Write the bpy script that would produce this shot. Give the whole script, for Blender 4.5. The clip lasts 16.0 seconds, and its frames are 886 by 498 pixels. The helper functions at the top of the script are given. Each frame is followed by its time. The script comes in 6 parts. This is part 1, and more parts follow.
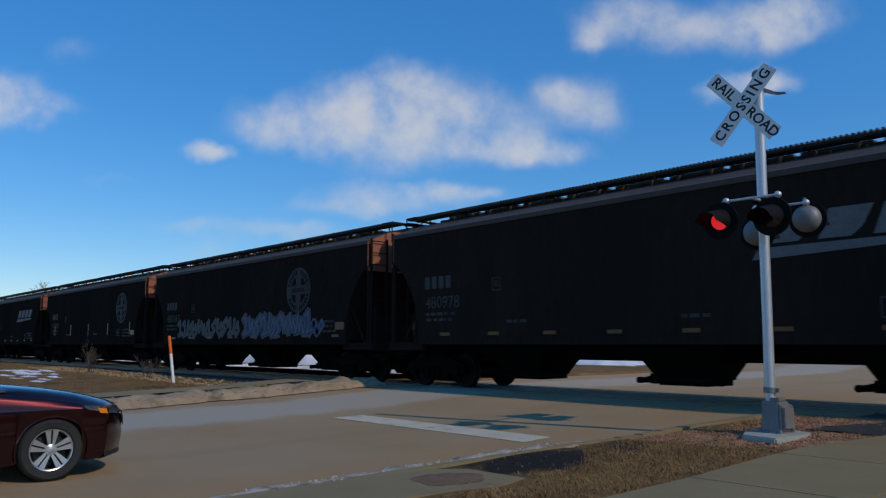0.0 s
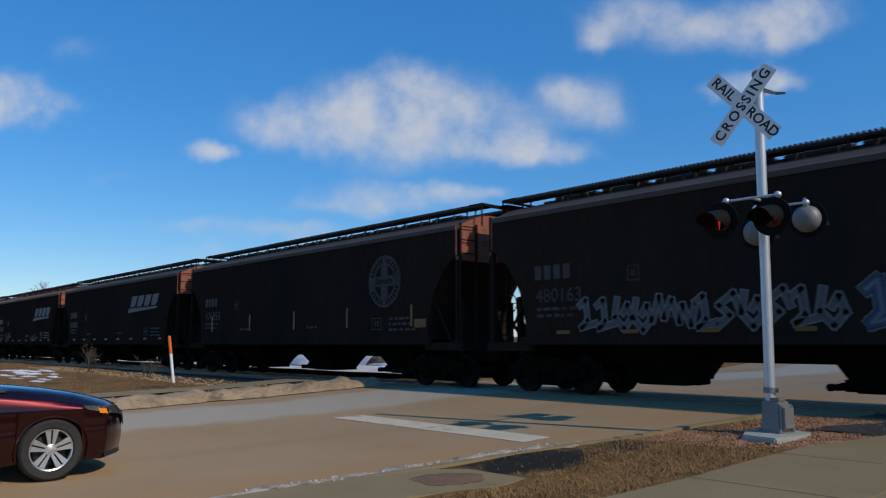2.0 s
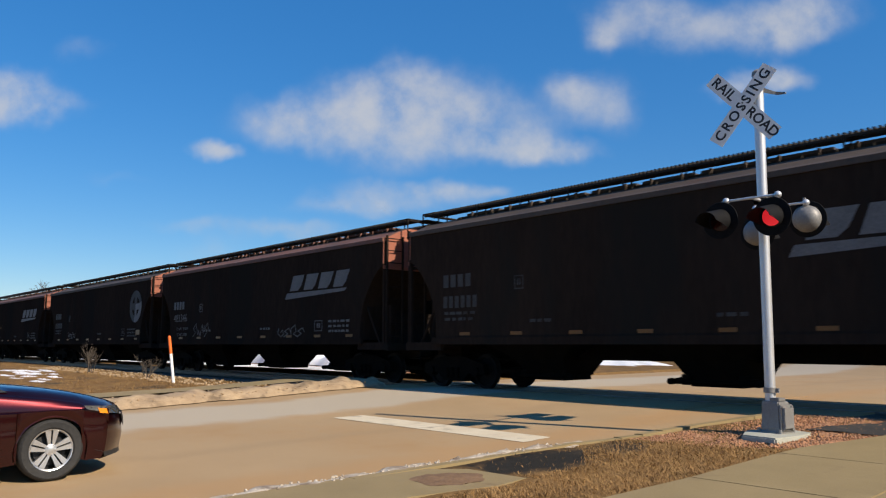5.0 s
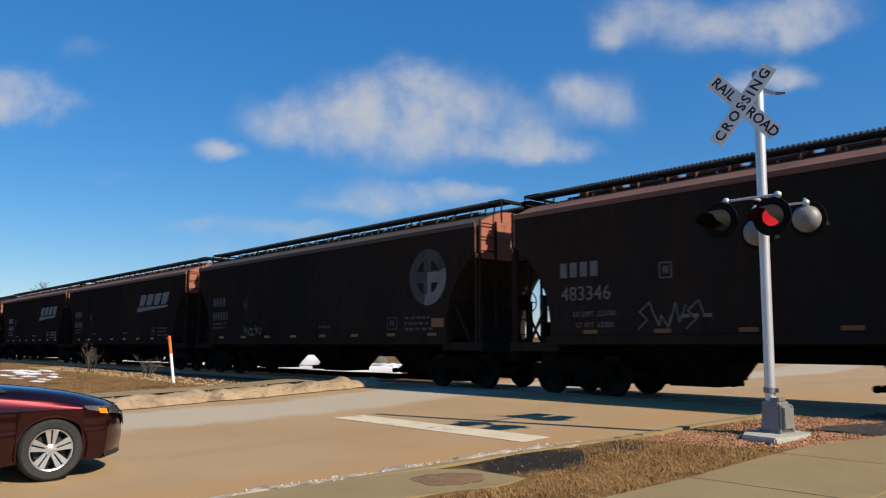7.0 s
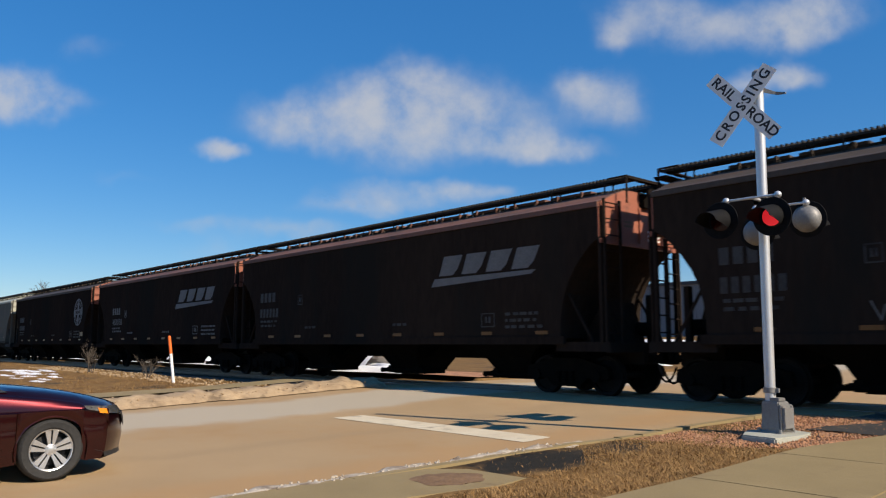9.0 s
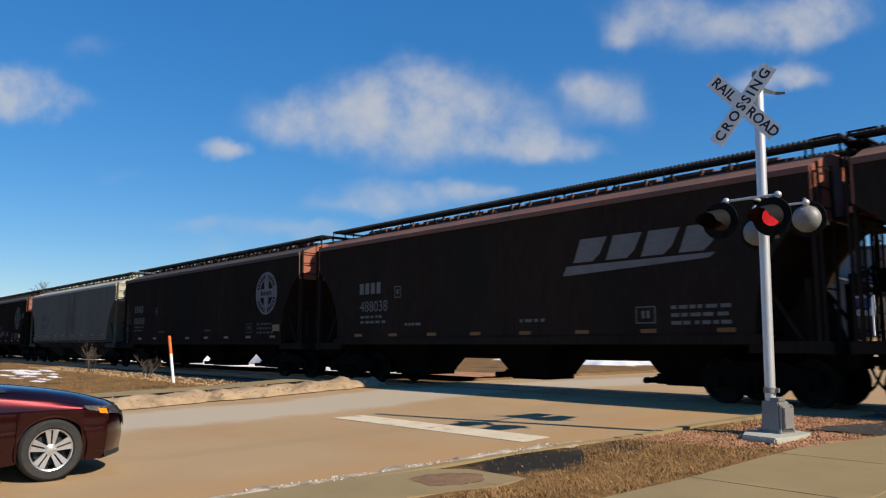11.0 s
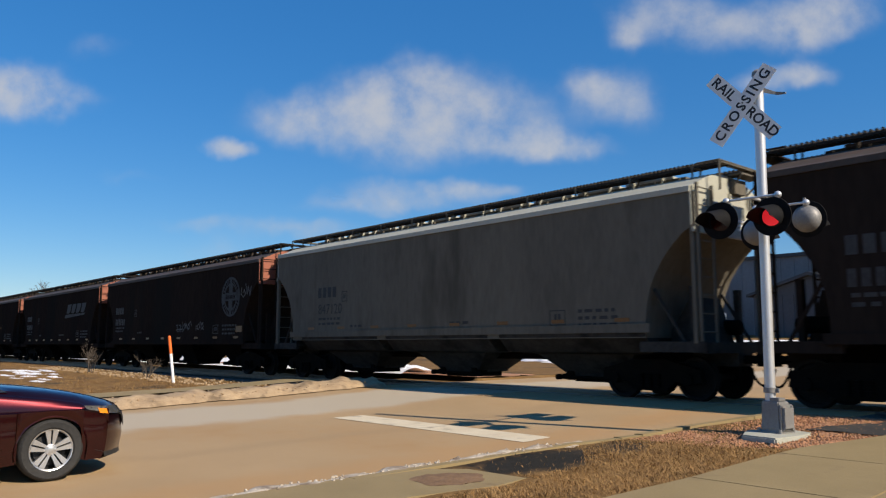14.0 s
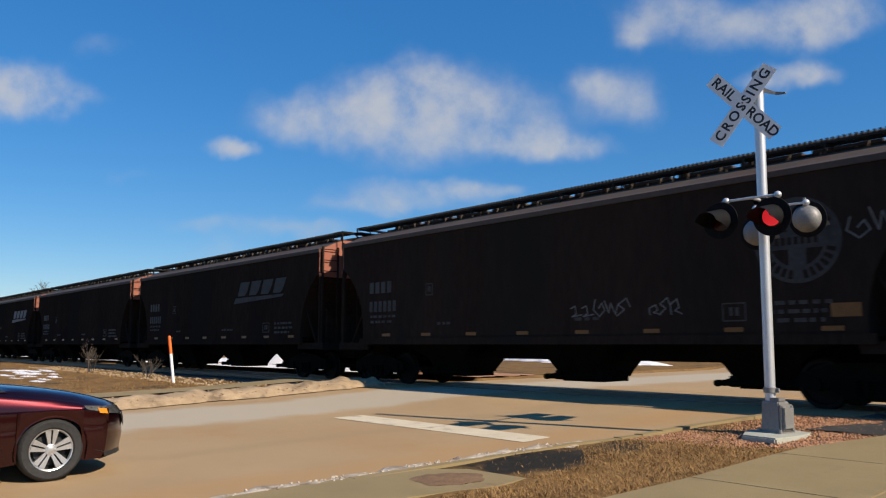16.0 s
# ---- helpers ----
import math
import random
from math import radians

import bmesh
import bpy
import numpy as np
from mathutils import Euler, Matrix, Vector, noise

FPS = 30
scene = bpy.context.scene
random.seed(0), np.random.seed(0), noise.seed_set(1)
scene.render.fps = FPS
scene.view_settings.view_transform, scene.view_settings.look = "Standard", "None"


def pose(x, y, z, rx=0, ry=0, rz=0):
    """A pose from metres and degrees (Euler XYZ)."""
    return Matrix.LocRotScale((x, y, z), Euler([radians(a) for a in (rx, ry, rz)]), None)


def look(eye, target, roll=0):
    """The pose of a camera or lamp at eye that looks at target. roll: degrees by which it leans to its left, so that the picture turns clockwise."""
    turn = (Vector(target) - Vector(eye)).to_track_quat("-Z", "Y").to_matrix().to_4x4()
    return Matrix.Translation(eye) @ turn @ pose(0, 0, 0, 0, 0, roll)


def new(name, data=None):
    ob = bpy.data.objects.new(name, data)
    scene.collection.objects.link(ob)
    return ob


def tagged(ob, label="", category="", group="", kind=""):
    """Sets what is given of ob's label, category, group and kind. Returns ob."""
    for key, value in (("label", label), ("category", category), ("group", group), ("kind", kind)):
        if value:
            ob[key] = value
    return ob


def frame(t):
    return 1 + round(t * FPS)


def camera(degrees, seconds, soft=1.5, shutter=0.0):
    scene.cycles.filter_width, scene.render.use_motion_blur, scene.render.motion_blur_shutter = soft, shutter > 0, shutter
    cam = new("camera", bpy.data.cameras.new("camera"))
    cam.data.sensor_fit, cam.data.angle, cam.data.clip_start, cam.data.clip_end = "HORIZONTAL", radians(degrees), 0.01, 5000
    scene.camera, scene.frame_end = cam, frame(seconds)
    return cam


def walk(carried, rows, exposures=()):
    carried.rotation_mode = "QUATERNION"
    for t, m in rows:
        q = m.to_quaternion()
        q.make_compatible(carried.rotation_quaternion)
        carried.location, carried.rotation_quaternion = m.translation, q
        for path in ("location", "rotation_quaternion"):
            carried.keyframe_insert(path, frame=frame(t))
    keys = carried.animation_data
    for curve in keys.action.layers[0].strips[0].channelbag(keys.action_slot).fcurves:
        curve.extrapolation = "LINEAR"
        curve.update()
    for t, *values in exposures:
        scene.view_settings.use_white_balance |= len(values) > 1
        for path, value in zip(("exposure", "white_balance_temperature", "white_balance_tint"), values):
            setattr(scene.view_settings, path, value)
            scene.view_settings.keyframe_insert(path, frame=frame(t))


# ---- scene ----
EYE = (0.0, 0.0, 1.03)
cam = camera(60.3, 16.0, soft=1.2, shutter=0.15)
VIEW = pose(*EYE, 97.135, 0, 48.234)
walk(cam, [(0.0, VIEW), (16.0, VIEW)], exposures=[(0.0, 0.57), (4.0, 0.55), (6.5, 0.47), (16.0, 0.45)])

# ---- daylight ----
SUN_AZ, SUN_EL = radians(11.0), radians(35.6)      # azimuth from +x towards +y
world = bpy.data.worlds.new("world")
scene.world = world
world.use_nodes = True
wn, wl = world.node_tree.nodes, world.node_tree.links
wn.clear()
sky = wn.new("ShaderNodeTexSky")
sky.sky_type = "NISHITA"
sky.sun_disc = False
sky.sun_elevation = SUN_EL
sky.sun_rotation = math.pi / 2 - SUN_AZ
sky.air_density, sky.dust_density, sky.ozone_density = 1.15, 0.0, 5.0
sky_bg = wn.new("ShaderNodeBackground")
sky_bg.inputs["Strength"].default_value = 0.088
sky_out = wn.new("ShaderNodeOutputWorld")
sky_hue = wn.new("ShaderNodeHueSaturation")
sky_hue.inputs["Saturation"].default_value = 1.33
wl.new(sky.outputs["Color"], sky_hue.inputs["Color"])
sky_even = wn.new("ShaderNodeMix")                      # flat blue mixed into the sky colour to soften its gradient
sky_even.data_type = "RGBA"
sky_even.inputs["Factor"].default_value = 0.4
sky_even.inputs[7].default_value = (0.5, 1.8, 4.9, 1)
wl.new(sky_hue.outputs["Color"], sky_even.inputs[6])
wl.new(sky_even.outputs[2], sky_bg.inputs["Color"])
wl.new(sky_bg.outputs["Background"], sky_out.inputs["Surface"])

sun_data = bpy.data.lights.new("sun", "SUN")
sun_data.energy, sun_data.angle, sun_data.color = 5.0, radians(0.53), (1.0, 0.87, 0.70)
sun = new("sun", sun_data)
sun_from = Vector((math.cos(SUN_EL) * math.cos(SUN_AZ), math.cos(SUN_EL) * math.sin(SUN_AZ), math.sin(SUN_EL)))
sun.matrix_world = look(sun_from * 200, (0, 0, 0))


# ---- materials ----
def surface(name, low, high, scale=3.0, rough=0.7, metal=0.0, fine=40.0, bump=0.15, bump_scale=None, spec=0.4,
            coat=0.0, third=None, third_scale=0.6, third_amount=0.5, stretch=(1, 1, 1), random_tint=0.0, bands=(), spots=()):
    """Procedural paint, stone or earth: two scales of noise between two colours, a third colour in large blotches, fine relief."""
    m = bpy.data.materials.new(name)
    m.use_nodes = True
    n, l = m.node_tree.nodes, m.node_tree.links
    b = n["Principled BSDF"]
    b.inputs["Metallic"].default_value = metal
    b.inputs["Specular IOR Level"].default_value = spec
    b.inputs["Coat Weight"].default_value = coat
    b.inputs["Coat Roughness"].default_value = 0.06
    tc, mp = n.new("ShaderNodeTexCoord"), n.new("ShaderNodeMapping")
    mp.inputs["Scale"].default_value = stretch
    l.new(tc.outputs["Object"], mp.inputs["Vector"])

    def noise_at(s, detail, roughness=0.6):
        t = n.new("ShaderNodeTexNoise")
        t.inputs["Scale"].default_value, t.inputs["Detail"].default_value = s, detail
        t.inputs["Roughness"].default_value = roughness
        l.new(mp.outputs["Vector"], t.inputs["Vector"])
        return t.outputs["Fac"]

    def ramp(fac, a, c):
        r = n.new("ShaderNodeMapRange")
        r.inputs["From Min"].default_value, r.inputs["From Max"].default_value = a, c
        l.new(fac, r.inputs["Value"])
        return r.outputs["Result"]

    def mixed(fac, a, c):
        x = n.new("ShaderNodeMix")
        x.data_type = "RGBA"
        l.new(fac, x.inputs["Factor"])
        for k, v in ((6, a), (7, c)):
            if isinstance(v, tuple):
                x.inputs[k].default_value = (*v, 1)
            else:
                l.new(v, x.inputs[k])
        return x.outputs[2]

    big, small = noise_at(scale, 4), noise_at(fine, 3)
    avg = n.new("ShaderNodeMath")
    avg.operation = "ADD"
    l.new(big, avg.inputs[0]), l.new(small, avg.inputs[1])
    col = mixed(ramp(avg.outputs[0], 0.7, 1.3), low, high)
    if third:
        lim = 0.62 - 0.2 * third_amount
        col = mixed(ramp(noise_at(third_scale, 5, 0.65), lim, lim + 0.14), col, third)
    for cx, cy, rx, ry, tint in spots:                           # damp, stained or shadow-painted places with ragged edges
        place, push, dist, mr = n.new("ShaderNodeMapping"), n.new("ShaderNodeMath"), n.new("ShaderNodeVectorMath"), n.new("ShaderNodeMapRange")
        place.inputs["Location"].default_value, place.inputs["Scale"].default_value = (-cx / rx, -cy / ry, 0), (1 / rx, 1 / ry, 0)
        l.new(tc.outputs["Object"], place.inputs["Vector"])
        dist.operation, push.operation, push.inputs[1].default_value = "LENGTH", "MULTIPLY_ADD", 1.5
        l.new(place.outputs["Vector"], dist.inputs[0]), l.new(noise_at(3.0, 5, 0.65), push.inputs[0]), l.new(dist.outputs["Value"], push.inputs[2])
        mr.interpolation_type = "SMOOTHSTEP"
        mr.inputs["From Min"].default_value, mr.inputs["From Max"].default_value = 1.95, 1.35
        l.new(push.outputs[0], mr.inputs["Value"])
        col = mixed(mr.outputs["Result"], col, tint)
    for edge_a, edge_b, soft_w, tint, amount in bands:           # long worn or bleached bands along the road, with ragged soft edges
        sep = n.new("ShaderNodeSeparateXYZ")
        l.new(tc.outputs["Object"], sep.inputs[0])
        jit = n.new("ShaderNodeMath")
        jit.operation = "MULTIPLY_ADD"
        jit.inputs[1].default_value = 1.3
        l.new(noise_at(0.9, 4, 0.6), jit.inputs[0]), l.new(sep.outputs["X"], jit.inputs[2])
        sides = []
        for lo, hi in ((edge_a, edge_a + soft_w), (edge_b, edge_b - soft_w)):
            mr = n.new("ShaderNodeMapRange")
            mr.interpolation_type = "SMOOTHSTEP"
            mr.inputs["From Min"].default_value, mr.inputs["From Max"].default_value = lo + 0.65, hi + 0.65
            l.new(jit.outputs[0], mr.inputs["Value"])
            sides.append(mr.outputs["Result"])
        both = n.new("ShaderNodeMath")
        both.operation = "MULTIPLY"
        l.new(sides[0], both.inputs[0]), l.new(sides[1], both.inputs[1])
        scaled = n.new("ShaderNodeMath")
        scaled.operation = "MULTIPLY"
        scaled.inputs[1].default_value = amount
        l.new(both.outputs[0], scaled.inputs[0])
        col = mixed(scaled.outputs[0], col, tint)
    if random_tint:
        info, hsv, mr = n.new("ShaderNodeObjectInfo"), n.new("ShaderNodeHueSaturation"), n.new("ShaderNodeMapRange")
        mr.inputs["To Min"].default_value, mr.inputs["To Max"].default_value = 1 - random_tint, 1 + random_tint
        l.new(info.outputs["Random"], mr.inputs["Value"])
        l.new(mr.outputs["Result"], hsv.inputs["Value"]), l.new(col, hsv.inputs["Color"])
        col = hsv.outputs["Color"]
    l.new(col, b.inputs["Base Color"])
    rr = n.new("ShaderNodeMapRange")
    rr.inputs["To Min"].default_value, rr.inputs["To Max"].default_value = max(rough - 0.08, 0.02), min(rough + 0.08, 1)
    l.new(big, rr.inputs["Value"]), l.new(rr.outputs["Result"], b.inputs["Roughness"])
    if bump:
        bp = n.new("ShaderNodeBump")
        bp.inputs["Strength"].default_value, bp.inputs["Distance"].default_value = bump, 0.02
        l.new(noise_at(bump_scale, 4) if bump_scale else small, bp.inputs["Height"])
        l.new(bp.outputs["Normal"], b.inputs["Normal"])
    return m


def glowing(name, colour, strength):
    m = bpy.data.materials.new(name)
    m.use_nodes = True
    b = m.node_tree.nodes["Principled BSDF"]
    b.inputs["Base Color"].default_value = (*colour, 1)
    b.inputs["Emission Color"].default_value = (*colour, 1)
    b.inputs["Emission Strength"].default_value = strength
    return m


# Shade on the wagon sides is painted in; ends get a sunlit copy.
M_BROWN_SHADED = surface("weathered mineral brown paint, shade painted in", (0.0191, 0.0145, 0.0119), (0.0313, 0.0227, 0.0177), 0.7, 0.8, fine=9, bump=0.05, spec=0.0,
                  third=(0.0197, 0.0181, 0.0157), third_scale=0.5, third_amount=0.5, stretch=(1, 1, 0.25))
M_BROWN_SUNLIT = surface("oxide brown paint, sunlight painted in", (0.241, 0.075, 0.0415), (0.306, 0.104, 0.0603), 1.1, 0.6, fine=14, bump=0.05,
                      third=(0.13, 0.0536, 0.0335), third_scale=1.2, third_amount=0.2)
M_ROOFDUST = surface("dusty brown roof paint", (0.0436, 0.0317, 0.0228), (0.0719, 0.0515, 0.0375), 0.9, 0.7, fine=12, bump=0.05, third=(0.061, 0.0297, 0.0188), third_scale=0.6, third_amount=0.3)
# Same split for grey: side paint darkened as shade, end paint brightened as sunlit.
M_GREY_SHADED = surface("weathered light grey paint, shade painted in", (0.0984, 0.089, 0.071), (0.137, 0.123, 0.0968), 0.8, 0.6, fine=9, bump=0.04,
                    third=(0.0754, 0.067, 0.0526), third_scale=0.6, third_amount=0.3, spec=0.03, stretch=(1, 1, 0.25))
M_GREY_SUNLIT = surface("cream grey paint, sunlight painted in", (0.33, 0.323, 0.264), (0.405, 0.398, 0.321), 1.0, 0.55, fine=12, bump=0.04)
# Greasy black, taken darker still to paint in the shade underneath.
M_GRIME_SHADE = surface("black greasy steel, underside shade painted in", (0.00368, 0.00325, 0.0027), (0.00945, 0.008, 0.0063), 3, 0.85, spec=0.03, fine=30, bump=0.2, third=(0.0115, 0.0085, 0.00585),
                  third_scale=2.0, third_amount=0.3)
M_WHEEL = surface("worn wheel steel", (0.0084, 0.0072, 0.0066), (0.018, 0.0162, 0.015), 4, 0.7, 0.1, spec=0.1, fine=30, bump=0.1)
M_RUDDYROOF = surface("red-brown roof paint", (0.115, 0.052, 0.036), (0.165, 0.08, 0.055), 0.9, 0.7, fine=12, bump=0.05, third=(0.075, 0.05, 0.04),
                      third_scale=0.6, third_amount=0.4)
M_GRATE = surface("galvanised dark grating", (0.0185, 0.016, 0.013), (0.042, 0.0368, 0.031), 3, 0.7, 0.2, spec=0.15, fine=20, bump=0.1)
# White markings are darkened along with the shade painted into the sides.
M_STENCIL = surface("faded white stencil paint, darkened for shade", (0.08, 0.0776, 0.0736), (0.132, 0.128, 0.12), 4, 0.65, fine=30, bump=0.0)
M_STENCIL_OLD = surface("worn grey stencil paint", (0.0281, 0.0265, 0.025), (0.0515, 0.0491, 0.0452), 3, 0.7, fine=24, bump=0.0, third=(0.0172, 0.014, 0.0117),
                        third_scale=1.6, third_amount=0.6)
M_LOGO_FAINT = surface("faint blotched logo paint", (0.0209, 0.0203, 0.0197), (0.0443, 0.043, 0.0412), 1.5, 0.7, fine=14, bump=0.0, third=(0.0136, 0.011, 0.00922),
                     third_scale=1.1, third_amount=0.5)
# Grimy grey with the shade under the wagon painted into it.
M_DIRTYGREY_SHADE = surface("grimy grey hopper paint, underside shade painted in", (0.022, 0.021, 0.019), (0.046, 0.043, 0.038), 1.2, 0.75, fine=12, bump=0.05, spec=0.1,
                      third=(0.014, 0.013, 0.012), third_scale=0.8, third_amount=0.5)
M_LOGO = surface("faded white logo paint, darkened for shade", (0.0926, 0.0906, 0.0877), (0.166, 0.161, 0.156), 2, 0.65, fine=20, bump=0.0)
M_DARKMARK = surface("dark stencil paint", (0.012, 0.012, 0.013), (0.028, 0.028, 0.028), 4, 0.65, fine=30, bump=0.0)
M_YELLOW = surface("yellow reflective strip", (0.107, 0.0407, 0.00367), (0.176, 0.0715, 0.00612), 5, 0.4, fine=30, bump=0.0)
M_ASPHALT = surface("worn asphalt", (0.318, 0.218, 0.116), (0.392, 0.274, 0.152), 0.5, 0.85, fine=120, bump=0.25, bump_scale=140,
                    third=(0.335, 0.213, 0.104), third_scale=0.25, third_amount=0.5, spec=0.2,
                    bands=((-17.0, -12.9, 0.9, (0.41, 0.356, 0.272), 0.85), (-8.4, -6.6, 0.9, (0.373, 0.226, 0.104), 0.7), (-10.6, -9.6, 0.5, (0.28, 0.197, 0.111), 0.35)))
M_STOP = surface("worn white road paint", (0.51, 0.431, 0.301), (0.634, 0.554, 0.402), 1.5, 0.8, fine=60, bump=0.15, third=(0.29, 0.246, 0.184),
                 third_scale=2.5, third_amount=0.35)
M_CONCRETE = surface("weathered concrete", (0.21, 0.156, 0.0708), (0.271, 0.202, 0.0971), 1.2, 0.85, fine=70, bump=0.2, third=(0.175, 0.123, 0.063),
                     third_scale=0.9, third_amount=0.3)
M_PALE = surface("pale grey concrete", (0.30, 0.30, 0.25), (0.40, 0.40, 0.34), 2.0, 0.85, fine=50, bump=0.2)
# Spots: damp patch, kerb shadow painted in, darker place near the rails.
M_GRASS = surface("dead winter grass and soil", (0.102, 0.0561, 0.0209), (0.245, 0.145, 0.0569), 1.6, 0.95, fine=26, bump=0.7, bump_scale=30,
                  third=(0.0679, 0.0495, 0.03), third_scale=0.5, third_amount=0.45, spec=0.1,
                  spots=((-6.15, 7.1, 0.62, 1.35, (0.0238, 0.0218, 0.018)), (-6.2, 8.6, 0.4, 0.8, (0.0407, 0.033, 0.024)), (-3.6, 12.4, 1.3, 0.6, (0.0611, 0.0528, 0.0449))))
M_BLADE = surface("dry straw blades", (0.208, 0.113, 0.0413), (0.376, 0.232, 0.0998), 2.2, 0.9, fine=20, bump=0.0, spec=0.15,
                  third=(0.104, 0.0614, 0.0241), third_scale=1.5, third_amount=0.3)
M_REDGRAVEL = surface("pink granite gravel", (0.211, 0.0926, 0.0468), (0.438, 0.245, 0.14), 5, 0.9, fine=45, bump=0.8, bump_scale=40,
                      third=(0.168, 0.0963, 0.0562), third_scale=1.0, third_amount=0.35, spec=0.2, random_tint=0.25)
M_GRIT = surface("sandy grit and dirty ice", (0.23, 0.156, 0.0893), (0.439, 0.323, 0.194), 3, 0.9, fine=30, bump=0.6, bump_scale=22,
                 third=(0.156, 0.11, 0.0646), third_scale=1.2, third_amount=0.45)
M_ICE = surface("pale dirty ice crust", (0.306, 0.246, 0.178), (0.527, 0.468, 0.383), 4, 0.7, fine=30, bump=0.5, bump_scale=25,
                third=(0.16, 0.115, 0.075), third_scale=3, third_amount=0.6)
M_SNOW = surface("old snow", (0.70, 0.71, 0.73), (0.86, 0.86, 0.87), 2, 0.7, fine=18, bump=0.5, bump_scale=9, third=(0.5, 0.46, 0.4),
                 third_scale=1.0, third_amount=0.2)
M_BALLAST = surface("grey ballast stone", (0.06, 0.051, 0.045), (0.144, 0.126, 0.114), 7, 0.95, fine=40, bump=0.9, bump_scale=30)
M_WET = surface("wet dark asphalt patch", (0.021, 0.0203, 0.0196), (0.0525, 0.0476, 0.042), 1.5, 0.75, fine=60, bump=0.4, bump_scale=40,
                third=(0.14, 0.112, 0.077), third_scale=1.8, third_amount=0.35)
M_RAIL = surface("rail steel", (0.10, 0.075, 0.06), (0.2, 0.17, 0.15), 6, 0.45, 0.7, fine=40, bump=0.1)
M_TIE = surface("creosoted timber", (0.045, 0.035, 0.028), (0.10, 0.08, 0.06), 4, 0.9, fine=30, bump=0.4)
M_ALU = surface("brushed aluminium mast", (0.527, 0.535, 0.544), (0.629, 0.637, 0.646), 2, 0.42, 0.55, fine=40, bump=0.05)
M_CAST = surface("silver painted cast iron", (0.171, 0.168, 0.163), (0.24, 0.235, 0.227), 3, 0.55, 0.3, fine=40, bump=0.2)
M_SIGN = surface("white reflective sign sheet", (0.70, 0.69, 0.66), (0.8, 0.79, 0.76), 4, 0.45, fine=40, bump=0.0)
M_LETTER = surface("black lettering", (0.012, 0.012, 0.014), (0.022, 0.022, 0.024), 5, 0.5, bump=0.0)
M_BLACK = surface("matt black sheet steel", (0.006, 0.006, 0.0065), (0.012, 0.012, 0.0125), 4, 0.75, fine=30, bump=0.05, spec=0.08)
M_REDGLASS = surface("dark red lens glass", (0.016, 0.003, 0.003), (0.03, 0.006, 0.006), 8, 0.2, bump=0.0, spec=0.3)
M_REDGLOW = glowing("lit red lens", (0.72, 0.022, 0.032), 0.5)
M_MAROON = surface("dark maroon metallic car paint", (0.029, 0.00175, 0.00325), (0.041, 0.0025, 0.0045), 2, 0.3, 0.85, bump=0.0, coat=0.8, spec=0.4)
M_TYRE = surface("rubber tyre", (0.014, 0.014, 0.014), (0.03, 0.029, 0.028), 5, 0.8, fine=40, bump=0.2)
M_ALLOY = surface("silver alloy wheel", (0.46, 0.465, 0.47), (0.54, 0.545, 0.55), 5, 0.3, 0.7, bump=0.0)
M_PLASTIC = surface("black bumper plastic", (0.012, 0.012, 0.013), (0.02, 0.02, 0.021), 6, 0.5, bump=0.05)
M_ORANGE = surface("orange marker plastic", (0.72, 0.117, 0.0135), (0.81, 0.162, 0.0225), 4, 0.5, bump=0.0)
M_AMBER = surface("amber indicator lens", (0.75, 0.20, 0.01), (0.9, 0.28, 0.02), 9, 0.2, bump=0.0, coat=0.5)
M_WHITE = surface("white plastic", (0.74, 0.74, 0.73), (0.83, 0.83, 0.82), 4, 0.5, bump=0.0)
M_TWIG = surface("bare twigs", (0.054, 0.0432, 0.0338), (0.108, 0.0864, 0.0648), 5, 0.9, fine=30, bump=0.2)
M_SIDING = surface("grey ribbed cladding", (0.14, 0.14, 0.143), (0.189, 0.189, 0.193), 0.4, 0.7, fine=6, bump=0.1)
M_SIDING_DARK = surface("dark grey cladding", (0.06, 0.06, 0.064), (0.085, 0.085, 0.09), 0.4, 0.7, fine=6, bump=0.1)
M_ROOF = surface("dark roof sheet", (0.042, 0.042, 0.0434), (0.07, 0.07, 0.0714), 0.6, 0.7, fine=8, bump=0.1)
M_BLUESIGN = surface("blue sign face", (0.02, 0.06, 0.22), (0.03, 0.08, 0.28), 2, 0.5, bump=0.0)
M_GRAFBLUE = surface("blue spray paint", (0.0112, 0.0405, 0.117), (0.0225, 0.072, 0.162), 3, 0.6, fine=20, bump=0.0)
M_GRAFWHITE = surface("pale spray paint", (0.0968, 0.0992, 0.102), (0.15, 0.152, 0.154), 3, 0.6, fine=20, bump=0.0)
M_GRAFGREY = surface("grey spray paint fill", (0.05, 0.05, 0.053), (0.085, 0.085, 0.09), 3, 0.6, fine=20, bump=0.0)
M_GLASS = surface("headlamp glass", (0.055, 0.0605, 0.0688), (0.231, 0.242, 0.259), 16, 0.08, 0.6, bump=0.0, coat=1.0)
M_TINT = surface("tinted window glass", (0.01, 0.011, 0.012), (0.015, 0.016, 0.017), 6, 0.04, bump=0.0, coat=1.0)
M_RUSTIRON = surface("brown silt and rust", (0.125, 0.07, 0.0347), (0.221, 0.133, 0.0693), 6, 0.9, fine=40, bump=0.5, bump_scale=30)


# ---- mesh helpers ----
def box(bm, x0, x1, y0, y1, z0, z1):
    r = bmesh.ops.create_cube(bm, size=1.0)
    for v in r["verts"]:
        v.co = Vector((x0 + (v.co.x + 0.5) * (x1 - x0), y0 + (v.co.y + 0.5) * (y1 - y0), z0 + (v.co.z + 0.5) * (z1 - z0)))
    return r["verts"]


